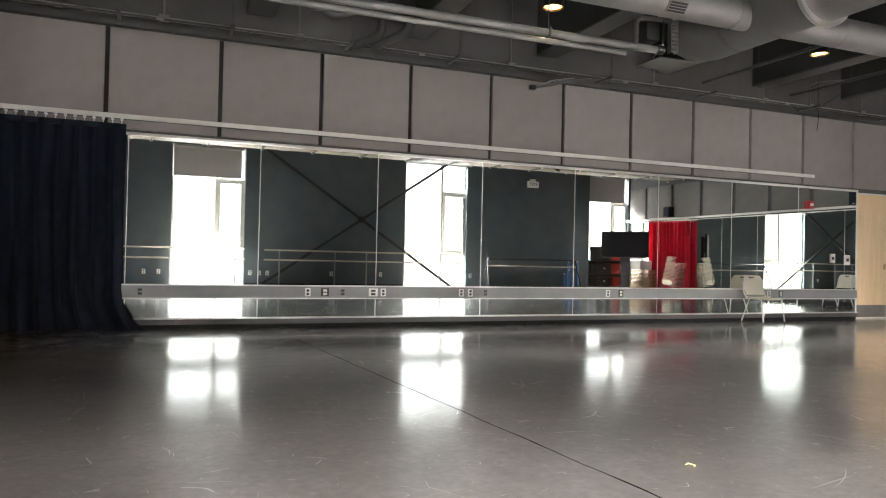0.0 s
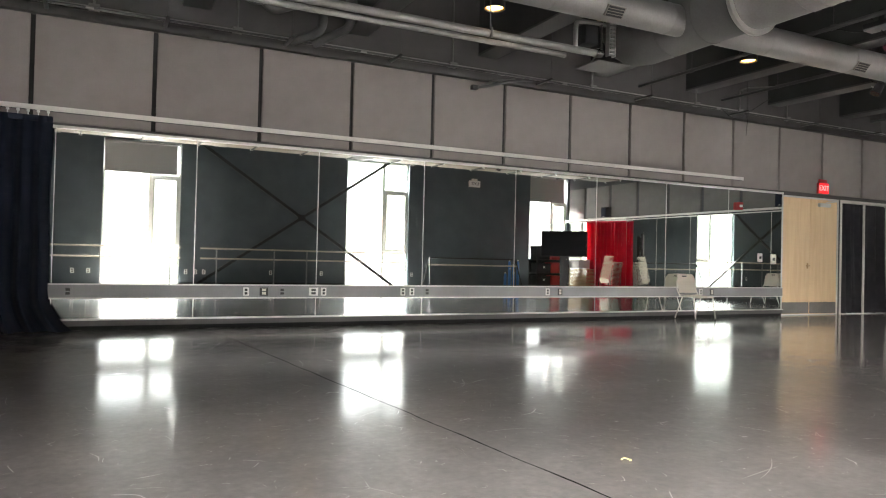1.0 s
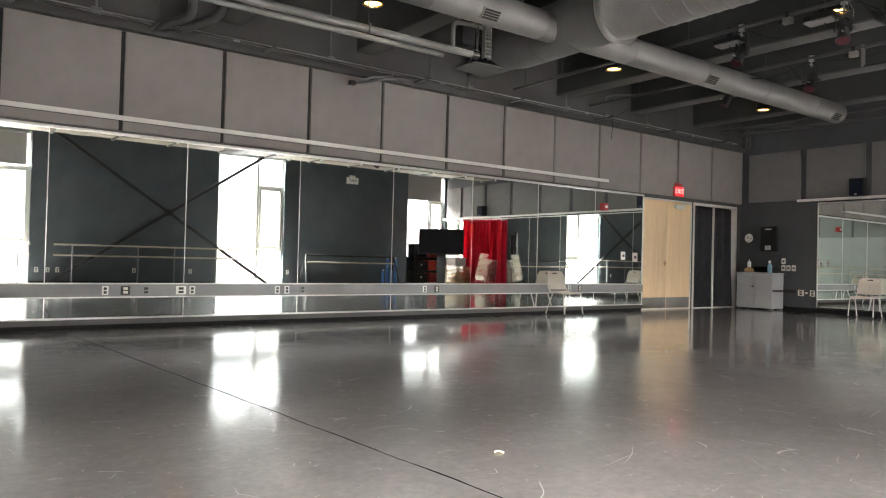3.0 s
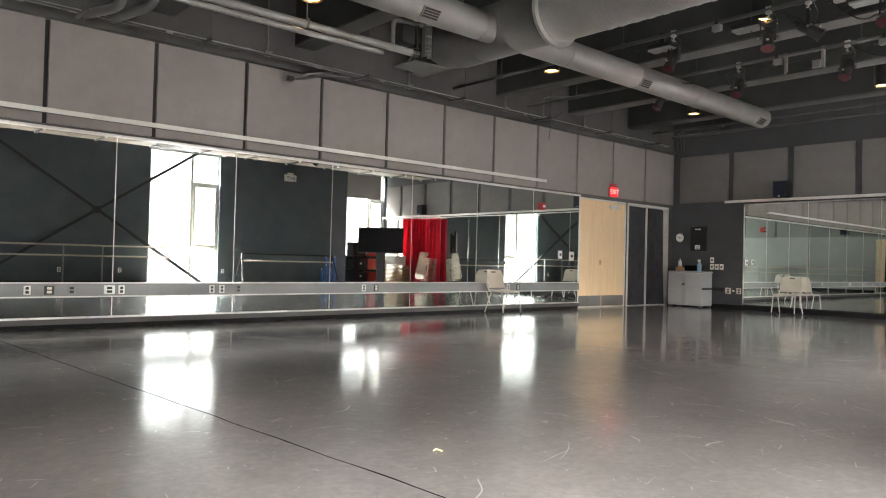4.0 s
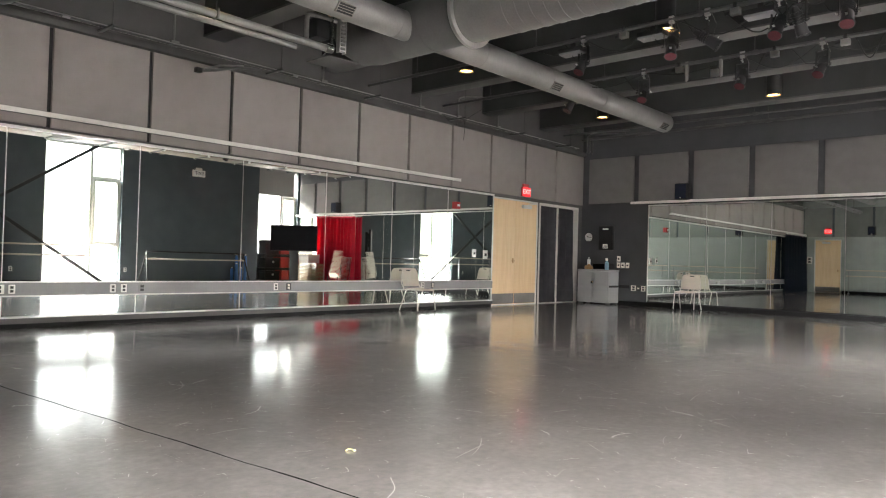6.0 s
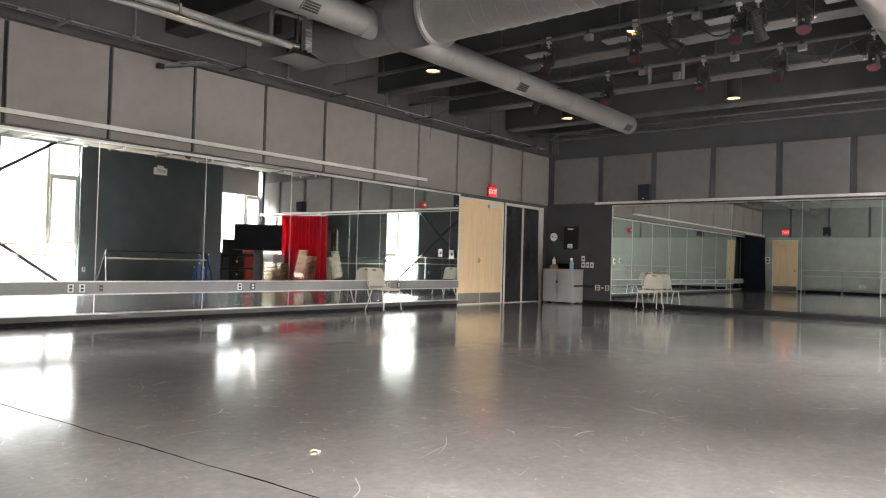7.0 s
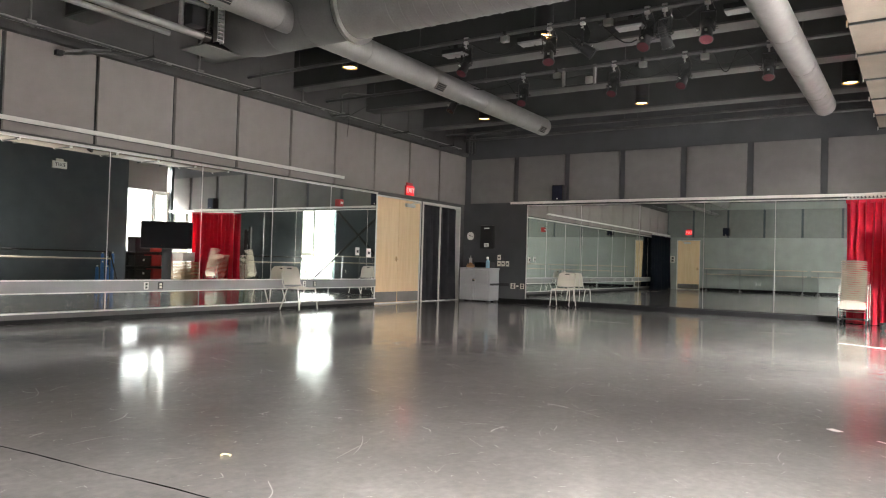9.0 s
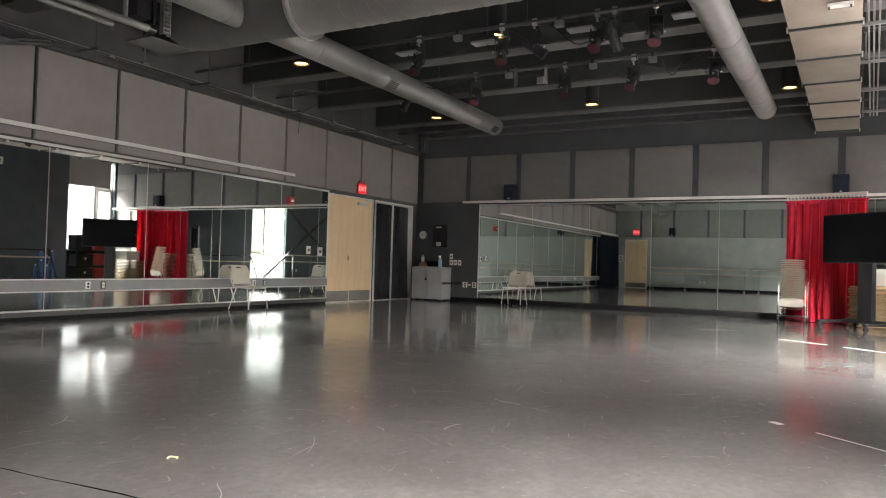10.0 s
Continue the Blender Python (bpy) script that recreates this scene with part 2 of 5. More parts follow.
BRASS = mat("brass_head", (0.55, 0.34, 0.18), 0.35, 0.9, grain=0.06)

MIRROR = mat("silvered_mirror", (0.90, 0.945, 0.92), 0.012, 1.0)
GLASS = bpy.data.materials.new("window_glass")
GLASS.use_nodes = True
_g = GLASS.node_tree.nodes["Principled BSDF"]
_g.inputs["Transmission Weight"].default_value, _g.inputs["Roughness"].default_value, _g.inputs["IOR"].default_value = 1.0, 0.0, 1.05


# ---- mesh helpers ----
def add_box(bm, x0, y0, z0, x1, y1, z1, bevel=0.0):
    r = bmesh.ops.create_cube(bm, size=1.0, matrix=Matrix.LocRotScale(((x0 + x1) / 2, (y0 + y1) / 2, (z0 + z1) / 2), None, (abs(x1 - x0), abs(y1 - y0), abs(z1 - z0))))
    if bevel:
        es = {e for v in r["verts"] for e in v.link_edges}
        bmesh.ops.bevel(bm, geom=list(es), offset=bevel, segments=2, affect="EDGES", profile=0.6)
    return bm


def add_tube(bm, a, b, r, seg=14, r2=None):
    a, b = Vector(a), Vector(b)
    d = b - a
    m = Matrix.Translation((a + b) / 2) @ d.to_track_quat("Z", "Y").to_matrix().to_4x4()
    bmesh.ops.create_cone(bm, cap_ends=True, segments=seg, radius1=r, radius2=r if r2 is None else r2, depth=d.length, matrix=m)
    return bm


def add_path(bm, points, r, seg=10):
    """One bent tube through points, its corners rounded."""
    pts = [Vector(p) for p in points]
    line = [pts[0]]
    for a, c, b in zip(pts, pts[1:], pts[2:]):
        cut = min(r * 2.5, (c - a).length * 0.45, (b - c).length * 0.45)
        p, q = c + (a - c).normalized() * cut, c + (b - c).normalized() * cut
        for k in range(5):
            u = k / 4
            line.append(p * (1 - u) ** 2 + c * 2 * u * (1 - u) + q * u * u)
    line.append(pts[-1])
    rings = []
    side = None
    for i, p in enumerate(line):
        t = (line[min(i + 1, len(line) - 1)] - line[max(i - 1, 0)]).normalized()
        if side is None:
            side = t.orthogonal().normalized()
        side = (side - t * side.dot(t)).normalized()
        up = t.cross(side)
        rings.append([bm.verts.new(p + (side * math.cos(2 * math.pi * j / seg) + up * math.sin(2 * math.pi * j / seg)) * r) for j in range(seg)])
    for a, b in zip(rings, rings[1:]):
        for j in range(seg):
            bm.faces.new((a[j], a[(j + 1) % seg], b[(j + 1) % seg], b[j]))
    bm.faces.new(rings[0][::-1])
    bm.faces.new(rings[-1])
    return bm


def box(*a, **k):
    return add_box(bmesh.new(), *a, **k)


def tube(*a, **k):
    return add_tube(bmesh.new(), *a, **k)


def to_mesh(name, bm, material, smooth=True):
    me = bpy.data.meshes.new(name)
    bmesh.ops.recalc_face_normals(bm, faces=bm.faces)
    bm.to_mesh(me)
    bm.free()
    me.materials.append(material)
    if smooth:
        for f in me.polygons:
            f.use_smooth = True
        me.set_sharp_from_angle(angle=radians(38))
    return me


def solid(name, bm, material, label="", category="", kind="", group=""):
    ob = new(name, to_mesh(name, bm, material))
    ob.matrix_world = FULL
    return tagged(ob, label, category, group, kind)


def thing(name, m, label, category, group="", kind=""):
    ob = new(name)
    ob.empty_display_size = 0.1
    ob.matrix_world = FULL @ m
    return tagged(ob, label, category, group, kind)


def part(name, bm, material, parent, label=""):
    ob = new(name, to_mesh(name, bm, material))
    ob.parent = parent
    return tagged(ob, label)


def part_mesh(name, me, parent, m, label=""):
    """A further piece on a shared mesh."""
    ob = new(name, me)
    ob.parent = parent
    ob.matrix_basis = m
    return tagged(ob, label)


def words(name, text, size, material, parent, m, depth=0.002):
    cu = bpy.data.curves.new(name, "FONT")
    cu.body, cu.size, cu.align_x, cu.align_y, cu.extrude = text, size, "CENTER", "CENTER", depth
    cu.materials.append(material)
    ob = new(name, cu)
    ob.parent = parent
    ob.matrix_basis = m
    return ob


def drape(width, height, folds, depth, seed, hem=0.0, flare=0.0, thick=0.006, gather=0.25):
    """A hanging curtain in the local xz plane, folds in y: soft pleats that tighten to the top, a ragged hem, one edge flared."""
    rnd = random.Random(seed)
    phases = [rnd.uniform(0, 6.28) for _ in range(4)]
    nx, nz = folds * 12, 26
    bm = bmesh.new()
    grid = []
    for k in range(nz + 1):
        w = k / nz
        row = []
        for i in range(nx + 1):
            u = i / nx
            fold = math.sin(u * folds * 2 * math.pi + phases[0] + 0.7 * math.sin(u * 9 + phases[1]) + 0.25 * math.sin(w * 4 + phases[2]))
            fold += 0.45 * math.sin(u * folds * 3.1 + phases[3] + 1.2 * w)
            amp = depth * (0.55 + 0.45 * (1 - w) + 0.15 * math.sin(u * 13 + phases[2]))
            x = width * u + 0.012 * math.sin(w * 7 + u * 20 + phases[1]) * (1 - w)
            x += flare * max(0.0, 1 - w * 5) ** 2 * u ** 6
            x -= gather * width * 0.05 * math.sin(w * math.pi) * (u - 0.5)
            z = height * w + (hem * math.sin(u * 17 + phases[0]) if k == 0 else 0)
            row.append(bm.verts.new((x, fold * amp * 0.5, max(z, 0.004))))
        grid.append(row)
    for k in range(nz):
        for i in range(nx):
            bm.faces.new((grid[k][i], grid[k][i + 1], grid[k + 1][i + 1], grid[k + 1][i]))
    bmesh.ops.solidify(bm, geom=bm.faces[:], thickness=thick)
    return bm


# ---- setting ----
solid("floor", box(XW - T, YS - T, -0.12, XE + T, YN + 1.6, 0.0), VINYL, "worn dark grey vinyl dance floor with scuff marks", "floor", "structure")
solid("ground", box(-400, -400, -0.6, 400, 400, -0.3), mat("far_ground", (0.25, 0.25, 0.24), 0.9, grain=0.1, stain=0.2), "pale ground outside the windows", "ground", "structure")
solid("ceiling", box(XW - T, YS - T, ZC, XE + T, YN + T, ZC + 0.15), CEILING, "black painted ceiling deck above the beams", "ceiling", "structure")

# north wall with the door and the curtained opening
DOOR_X0, DOOR_X1, OPEN_X0, OPEN_X1, DOOR_H = 10.98, 12.50, 12.58, 14.10, 2.13
bm = bmesh.new()
add_box(bm, XW - T, YN, 0, DOOR_X0 - 0.03, YN + T, ZC)
add_box(bm, DOOR_X0 - 0.03, YN, DOOR_H + 0.03, XE + T, YN + T, ZC)
add_box(bm, DOOR_X1 + 0.03, YN, 0, OPEN_X0 - 0.02, YN + T, DOOR_H + 0.03)
add_box(bm, OPEN_X1 + 0.03, YN, 0, XE + T, YN + T, DOOR_H + 0.03)
wall_n = solid("wall_north", bm, SOFFIT, "grey painted wall behind the mirrors and felt panels", "wall", "structure")
bm = bmesh.new()
add_box(bm, OPEN_X0 - 0.3, YN + 1.35, 0, XE + T, YN + 1.5, 2.6)
add_box(bm, OPEN_X0 - 0.42, YN + T, 0, OPEN_X0 - 0.3, YN + 1.5, 2.6)
add_box(bm, XE + 0.1, YN + T, 0, XE + T, YN + 1.5, 2.6)
add_box(bm, OPEN_X0 - 0.42, YN + T, 2.6, XE + T, YN + 1.5, 2.7)
solid("wall_alcove", bm, CHARCOAL, "dark painted alcove behind the drapes", "wall", "structure")

# east wall
wall_e = solid("wall_east", box(XE, YS - T, 0, XE + T, YN, ZC), CHARCOAL, "charcoal painted end wall with mirrors and felt panels", "wall", "structure")
# west wall, with its door opening
WDOOR = (7.16, 8.09)
bm = bmesh.new()
add_box(bm, XW - T, YS - T, 0, XW, WDOOR[0] - 0.03, ZC)
add_box(bm, XW - T, WDOOR[1] + 0.03, 0, XW, YN, ZC)
add_box(bm, XW - T, WDOOR[0] - 0.03, DOOR_H + 0.03, XW, WDOOR[1] + 0.03, ZC)
wall_w = solid("wall_west", bm, WEST_PAINT, "grey-green painted end wall with barres and felt panels", "wall", "structure")
# south wall with its three tall windows
bm = bmesh.new()
edges = [XW] + [v for w in WINDOWS for v in w] + [XE]
for a, b in zip(edges[0::2], edges[1::2]):
    add_box(bm, a, YS - T, 0, b, YS, WIN_HI)
add_box(bm, XW, YS - T, WIN_HI, XE, YS, ZC)
wall_s = solid("wall_south", bm, SOUTH_PAINT, "dark slate painted window wall", "wall", "structure")


def felt_panels(wall, along, at, joints, z0, z1, gap, face, felt=FELT, reveal=GAP):
    """Felt panels with dark reveals, on one wall: along x or y, at the wall's face."""
    lo, hi = min(joints), max(joints)
    thick = 0.045
    for a, b in zip(sorted(joints), sorted(joints)[1:]):
        w = b - a - gap
        bm = bmesh.new()
        if along == "x":
            add_box(bm, -w / 2, -thick * face, 0, w / 2, 0, z1 - z0, bevel=0.006)
            m = pose((a + b) / 2, at - 0.006 * face, z0)
        else:
            add_box(bm, -thick * face, -w / 2, 0, 0, w / 2, z1 - z0, bevel=0.006)
            m = pose(at - 0.006 * face, (a + b) / 2, z0)
        p = part("panel", bm, felt, wall)
        p.matrix_basis = m
    if along == "x":
        backing = box(lo, at - 0.008 * face, z0, hi, at - 0.002 * face, z1)
    else:
        backing = box(at - 0.008 * face, lo, z0, at - 0.002 * face, hi, z1)
    part("backing", backing, reveal, wall)


NORTH_JOINTS = [14.27, 13.11, 11.96, 10.80, 9.65, 8.53, 7.40, 6.26, 5.12, 4.0, 2.86, 1.71, 0.53, -0.67, -1.85, -3.03, XW + 0.01]
EAST_JOINTS = [8.45, 7.22, 6.0, 4.78, 3.545, 2.32, 1.09, -0.14, -1.37, YS + 0.02]
felt_panels(wall_n, "x", YN, NORTH_JOINTS, 2.225, 3.345, 0.048, 1)
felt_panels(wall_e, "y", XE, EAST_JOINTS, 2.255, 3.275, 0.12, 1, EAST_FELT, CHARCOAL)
felt_panels(wall_w, "y", XW, [8.55] + [7.42 - 1.42 * k for k in range(7)] + [YS + 0.02], 2.27, 3.45, 0.09, -1, WEST_FELT, SOUTH_PAINT)

# ledge above the north panels, with its underside shade line
solid("trim_north", box(XW, YN - 0.10, 3.355, XE, YN, 3.44, bevel=0.008), LEDGE, "grey painted ledge above the felt panels", "ledge", "structure")

# skirtings
solid("baseboard_east", box(XE - 0.022, YS, 0, XE, 8.55, 0.085, bevel=0.004), BASE_BLACK, "black rubber base under the mirrors", "baseboard", "structure")
solid("baseboard_north", box(XW, YN - 0.045, 0, DOOR_X0 - 0.06, YN, 0.045, bevel=0.004), BASE_BLACK, "black recessed base under the mirrors", "baseboard", "structure")
solid("baseboard_west", box(XW, YS, 0, XW + 0.02, WDOOR[0] - 0.06, 0.10, bevel=0.004), BASE_BLACK, "black rubber base along the wall", "baseboard", "structure")
solid("baseboard_south", box(1.97, YS, 0, 6.43, YS + 0.02, 0.10, bevel=0.004), BASE_BLACK, "black rubber base below the window wall", "baseboard", "structure")

# ceiling beams along y: web and paler bottom flange
for k in range(10):
    x = 8.74 - 1.945 * 6 + 1.945 * k
    if not XW + 0.1 < x < XE - 0.1:
        continue
    beam = thing("ceiling_beam", pose(x, 0, 3.71), "dark painted steel beam under the ceiling deck", "beam", "ceiling beams", "structure")
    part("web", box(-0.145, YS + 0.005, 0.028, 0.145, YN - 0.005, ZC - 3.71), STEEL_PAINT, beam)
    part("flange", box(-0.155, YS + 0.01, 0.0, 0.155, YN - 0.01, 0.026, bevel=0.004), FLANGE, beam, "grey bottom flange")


# ---- the mirrors ----
def mirror_wall_north():
    w = thing("wall_mirror", pose(0, YN, 0), "long wall mirror in tall panes with a grey raceway across it", "mirror")
    x_end = DOOR_X0 - 0.045
    joints = [XW + 0.02, -1.87, -0.43, 1.01, 2.46, 3.91, 5.35, 6.80, 8.20, 9.60, x_end]
    for a, b in zip(joints, joints[1:]):
        part("mirror_pane", box(a + 0.006, -0.024, 0.505, b - 0.006, -0.012, 2.165), MIRROR, w)
        part("low_mirror_pane", box(a + 0.006, -0.024, 0.12, b - 0.006, -0.012, 0.345), MIRROR, w)
    for a in joints[1:-1]:
        part("joint_strip", box(a - 0.004, -0.028, 0.505, a + 0.004, -0.010, 2.165), ALU, w)
        part("joint_strip", box(a - 0.0035, -0.028, 0.12, a + 0.005, -0.010, 0.345), ALU, w)
    part("end_strip", box(x_end - 0.006, -0.034, 0.10, x_end + 0.012, -0.002, 2.19), ALU, w)
    part("top_channel", box(joints[0], -0.050, 2.165, x_end, -0.004, 2.195, bevel=0.003), ALU, w)
    part("raceway", box(joints[0], -0.060, 0.352, x_end - 0.008, -0.006, 0.492, bevel=0.004), RACEWAY, w, "grey painted electrical raceway")
    part("raceway_channel", box(joints[0], -0.064, 0.490, x_end - 0.008, -0.006, 0.505, bevel=0.002), ALU, w)
    part("raceway_channel", box(joints[0], -0.064, 0.339, x_end - 0.008, -0.006, 0.354, bevel=0.002), ALU, w)
    part("plinth", box(joints[0], -0.070, 0.046, x_end - 0.008, -0.006, 0.108, bevel=0.003), SOFFIT, w, "dark grey painted plinth")
    part("plinth_channel", box(joints[0], -0.074, 0.106, x_end - 0.008, -0.006, 0.121, bevel=0.002), ALU, w)
    return w


def mirror_wall_east():
    w = thing("wall_mirror", pose(XE, 0, 0), "end wall mirror in tall panes over a black base", "mirror")
    joints = [6.92 - 1.262 * k for k in range(8)] + [YS + 0.03]
    for a, b in zip(joints[1:], joints):
        part("mirror_pane", box(-0.022, a + 0.003, 0.105, -0.010, b - 0.003, 2.165), MIRROR, w)
    for a in joints[1:-1]:
        part("joint_strip", box(-0.024, a - 0.004, 0.105, -0.008, a + 0.004, 2.165), ALU, w)
    part("end_strip", box(-0.030, joints[0] - 0.004, 0.095, -0.002, joints[0] + 0.014, 2.185), ALU, w)
    part("top_channel", box(-0.034, joints[-1], 2.165, -0.002, joints[0], 2.187, bevel=0.003), ALU, w)
    part("bottom_channel", box(-0.030, joints[-1], 0.088, -0.002, joints[0], 0.106, bevel=0.003), BASE_BLACK, w)


mirror_wall_north()
mirror_wall_east()


# ---- windows ----
def window(i, x0, x1, blind_z):
    w = thing("window_%d" % i, pose(x0, YS, 0), "tall bright window with a pale frame and an opening sash", "window", "south windows", "structure")
    W, y0, y1 = x1 - x0, -0.17, -0.09
    part("jamb", box(0, y0, WIN_LO, 0.05, y1, WIN_HI, bevel=0.004), WIN_FRAME, w)
    part("jamb", box(W - 0.05, y0, WIN_LO, W, y1, WIN_HI, bevel=0.004), WIN_FRAME, w)
    part("head", box(0.05, y0, WIN_HI - 0.06, W - 0.05, y1, WIN_HI, bevel=0.004), WIN_FRAME, w)
    part("window_sill", box(0.05, y0, 0, W - 0.05, y1, 0.07, bevel=0.004), WIN_FRAME, w)
    mx = W * 0.60
    part("mullion", box(mx - 0.04, y0, 0.07, mx + 0.04, y1, WIN_HI - 0.06, bevel=0.004), WIN_FRAME, w)
    for z in (1.02, 2.83):
        part("transom", box(mx + 0.04, y0, z - 0.035, W - 0.05, y1, z + 0.035, bevel=0.004), WIN_FRAME, w)
    sash = part("sash", box(mx + 0.04, y0 + 0.005, 1.055, mx + 0.105, y1 + 0.03, 2.795, bevel=0.004), WIN_FRAME, w)
    part("sash_stile", box(W - 0.115, y0 + 0.005, 1.055, W - 0.05, y1 + 0.03, 2.795, bevel=0.004), WIN_FRAME, sash)
    part("sash_rail", box(mx + 0.105, y0 + 0.005, 1.055, W - 0.115, y1 + 0.03, 1.12, bevel=0.004), WIN_FRAME, sash)
    part("sash_rail", box(mx + 0.105, y0 + 0.005, 2.73, W - 0.115, y1 + 0.03, 2.795, bevel=0.004), WIN_FRAME, sash)
    for a, b, z0, z1 in ((0.05, mx - 0.04, 0.07, WIN_HI - 0.06), (mx + 0.04, W - 0.05, 0.07, 0.985), (mx + 0.105, W - 0.115, 1.12, 2.73), (mx + 0.04, W - 0.05, 2.865, WIN_HI - 0.06)):
        g = part("pane", box(a, -0.134, z0, b, -0.126, z1), GLASS, w)
        g.visible_shadow = False
    if blind_z:
        b = thing("roller_blind", pose(x0, YS, 0), "grey roller blind drawn part of the way down", "blind", "roller blinds")
        part("cloth", box(0.02, -0.055, blind_z, W - 0.10, -0.051, WIN_HI - 0.05), BLIND, b)
        part("roller", tube((0.02, -0.05, WIN_HI - 0.045), (W - 0.06, -0.05, WIN_HI - 0.045), 0.03), BLIND, b)
        part("hem_bar", box(0.02, -0.060, blind_z - 0.022, W - 0.10, -0.046, blind_z, bevel=0.003), BLIND, b)


window(1, *WINDOWS[0], 2.90)
window(2, *WINDOWS[1], 0)
window(3, *WINDOWS[2], 2.86)

# steel cross brace standing inside the south wall
brace = thing("cross_brace", pose(5.12, YS + 0.11, 1.92), "dark painted steel cross brace with bolted centre plate", "brace", "", "structure")
for sx in (-1, 1):
    for s in (-1, 1):
        d = Vector((2.75 * sx * s, 0, 1.86 * s))
        bm = bmesh.new()
        add_box(bm, 0.10, -0.035, -0.040, d.length, 0.035, 0.040, bevel=0.01)
        bmesh.ops.rotate(bm, verts=bm.verts, cent=(0, 0, 0), matrix=Matrix.Rotation(-math.atan2(d.z, d.x), 3, "Y"))
        part("brace_arm", bm, BRACE, brace)
bm = box(-0.11, -0.012, -0.09, 0.11, 0.012, 0.09, bevel=0.006)
part("centre_plate", bm, BRACE, brace)


# ---- doors and openings ----
def maple_door(name, m, width, leaves, label):
    """A maple door in a pale frame, its front to -y."""
    d = thing(name, m, label, "door", "", "structure")
    part("door_frame", box(-0.045, -0.012, 0, -0.004, 0.10, DOOR_H + 0.035, bevel=0.003), WHITE_FRAME, d)
    part("door_frame", box(width + 0.004, -0.012, 0, width + 0.045, 0.10, DOOR_H + 0.035, bevel=0.003), WHITE_FRAME, d)
    part("door_head", box(-0.004, -0.012, DOOR_H + 0.004, width + 0.004, 0.10, DOOR_H + 0.035, bevel=0.003), WHITE_FRAME, d)
    part("threshold", box(0, -0.01, 0, width, 0.10, 0.018, bevel=0.003), ALU, d)
    lw = width / leaves
    for k in range(leaves):
        a, b = k * lw + 0.003, (k + 1) * lw - 0.003
        leaf = part("leaf", box(a, 0.0, 0.022, b, 0.045, DOOR_H, bevel=0.002), MAPLE, d, "pale maple leaf")
        part("kick_plate", box(a + 0.01, -0.004, 0.03, b - 0.01, -0.0005, 0.235, bevel=0.001), KICK, leaf)
    hx = lw - 0.06 if leaves == 2 else 0.09
    bm = box(hx - 0.02, -0.012, 0.85, hx + 0.02, -0.001, 0.95, bevel=0.004)
    add_path(bm, [(hx, -0.012, 0.90), (hx, -0.055, 0.90), (hx - 0.10, -0.055, 0.90)], 0.009)
    part("door_handle", bm, BRASS, d, "dark bronze lever handle")
    part("door_closer", box(width - 0.56, -0.06, 1.995, width - 0.26, -0.002, 2.065, bevel=0.008), ALU, d)
    arm = bmesh.new()
    add_path(arm, [(width - 0.42, -0.07, 2.07), (width - 0.20, -0.16, 2.10), (width - 0.30, -0.02, 2.12)], 0.009)
    part("closer_arm", arm, ALU, d)
    return d


maple_door("door_1", pose(DOOR_X0, YN + 0.02, 0), DOOR_X1 - DOOR_X0, 2, "pale maple double door with grey kick plates")
maple_door("door_2", pose(XW - 0.02, WDOOR[0], 0, 0, 0, 90), WDOOR[1] - WDOOR[0], 1, "pale maple single door with grey kick plate")
solid("wall_north_backing", box(DOOR_X0 - 0.1, YN + T, 0, DOOR_X1 + 0.05, YN + T + 0.1, 2.3), CHARCOAL, "dark wall behind the door", "wall", "structure")
solid("wall_west_backing", box(XW - T - 0.1, WDOOR[0] - 0.1, 0, XW - T, WDOOR[1] + 0.1, 2.3), CHARCOAL, "dark wall behind the door", "wall", "structure")

frame_2 = thing("opening_frame", pose(OPEN_X0, YN, 0), "white painted frame round the draped opening", "door frame", "", "structure")
W2 = OPEN_X1 - OPEN_X0
part("jamb", box(-0.02, -0.014, 0, 0.025, 0.12, DOOR_H + 0.03, bevel=0.003), WHITE_FRAME, frame_2)
part("jamb", box(W2 - 0.015, -0.014, 0, W2 + 0.03, 0.12, DOOR_H + 0.03, bevel=0.003), WHITE_FRAME, frame_2)
part("head", box(0.025, -0.014, DOOR_H - 0.015, W2 - 0.015, 0.12, DOOR_H + 0.03, bevel=0.003), WHITE_FRAME, frame_2)
part("sill", box(0.025, -0.005, 0, W2 - 0.015, 0.12, 0.014, bevel=0.003), WHITE_FRAME, frame_2)
part("centre_post", box(0.695, 0.0, 0.014, 0.735, 0.03, DOOR_H - 0.015, bevel=0.004), WHITE_FRAME, frame_2)
for x0, wd, seed in ((0.04, 0.64, 11), (0.745, 0.74, 14)):
    c = thing("drape", pose(OPEN_X0 + x0, YN + 0.085, 0.018), "charcoal drape hanging in the white-framed opening", "curtain", "drapes in the opening")
    part("cloth", drape(wd, DOOR_H - 0.06, 5, 0.20, seed, hem=0.01), GREY_CLOTH, c)


# ---- curtain tracks and stage curtains ----
def track(m, length, label, brackets=True):
    t = thing("curtain_track", m, label, "curtain track", "", "structure")
    part("rail", box(0, -0.030, 0, length, 0.030, 0.052, bevel=0.006), ALU_PAINT, t)
    part("slot", box(0, -0.012, -0.003, length, 0.012, 0.001), GAP, t)
    n = int(length / 1.15) + 1
    for k in range(n if brackets else 0):
        x = 0.1 + k * (length - 0.2) / max(1, n - 1)
        part("bracket", box(x - 0.02, 0.030, 0.010, x + 0.02, 0.095, 0.044, bevel=0.003), ALU_PAINT, t)
    part("end_cap", box(length, -0.032, -0.002, length + 0.008, 0.032, 0.054, bevel=0.002), ALU_PAINT, t)
    return t


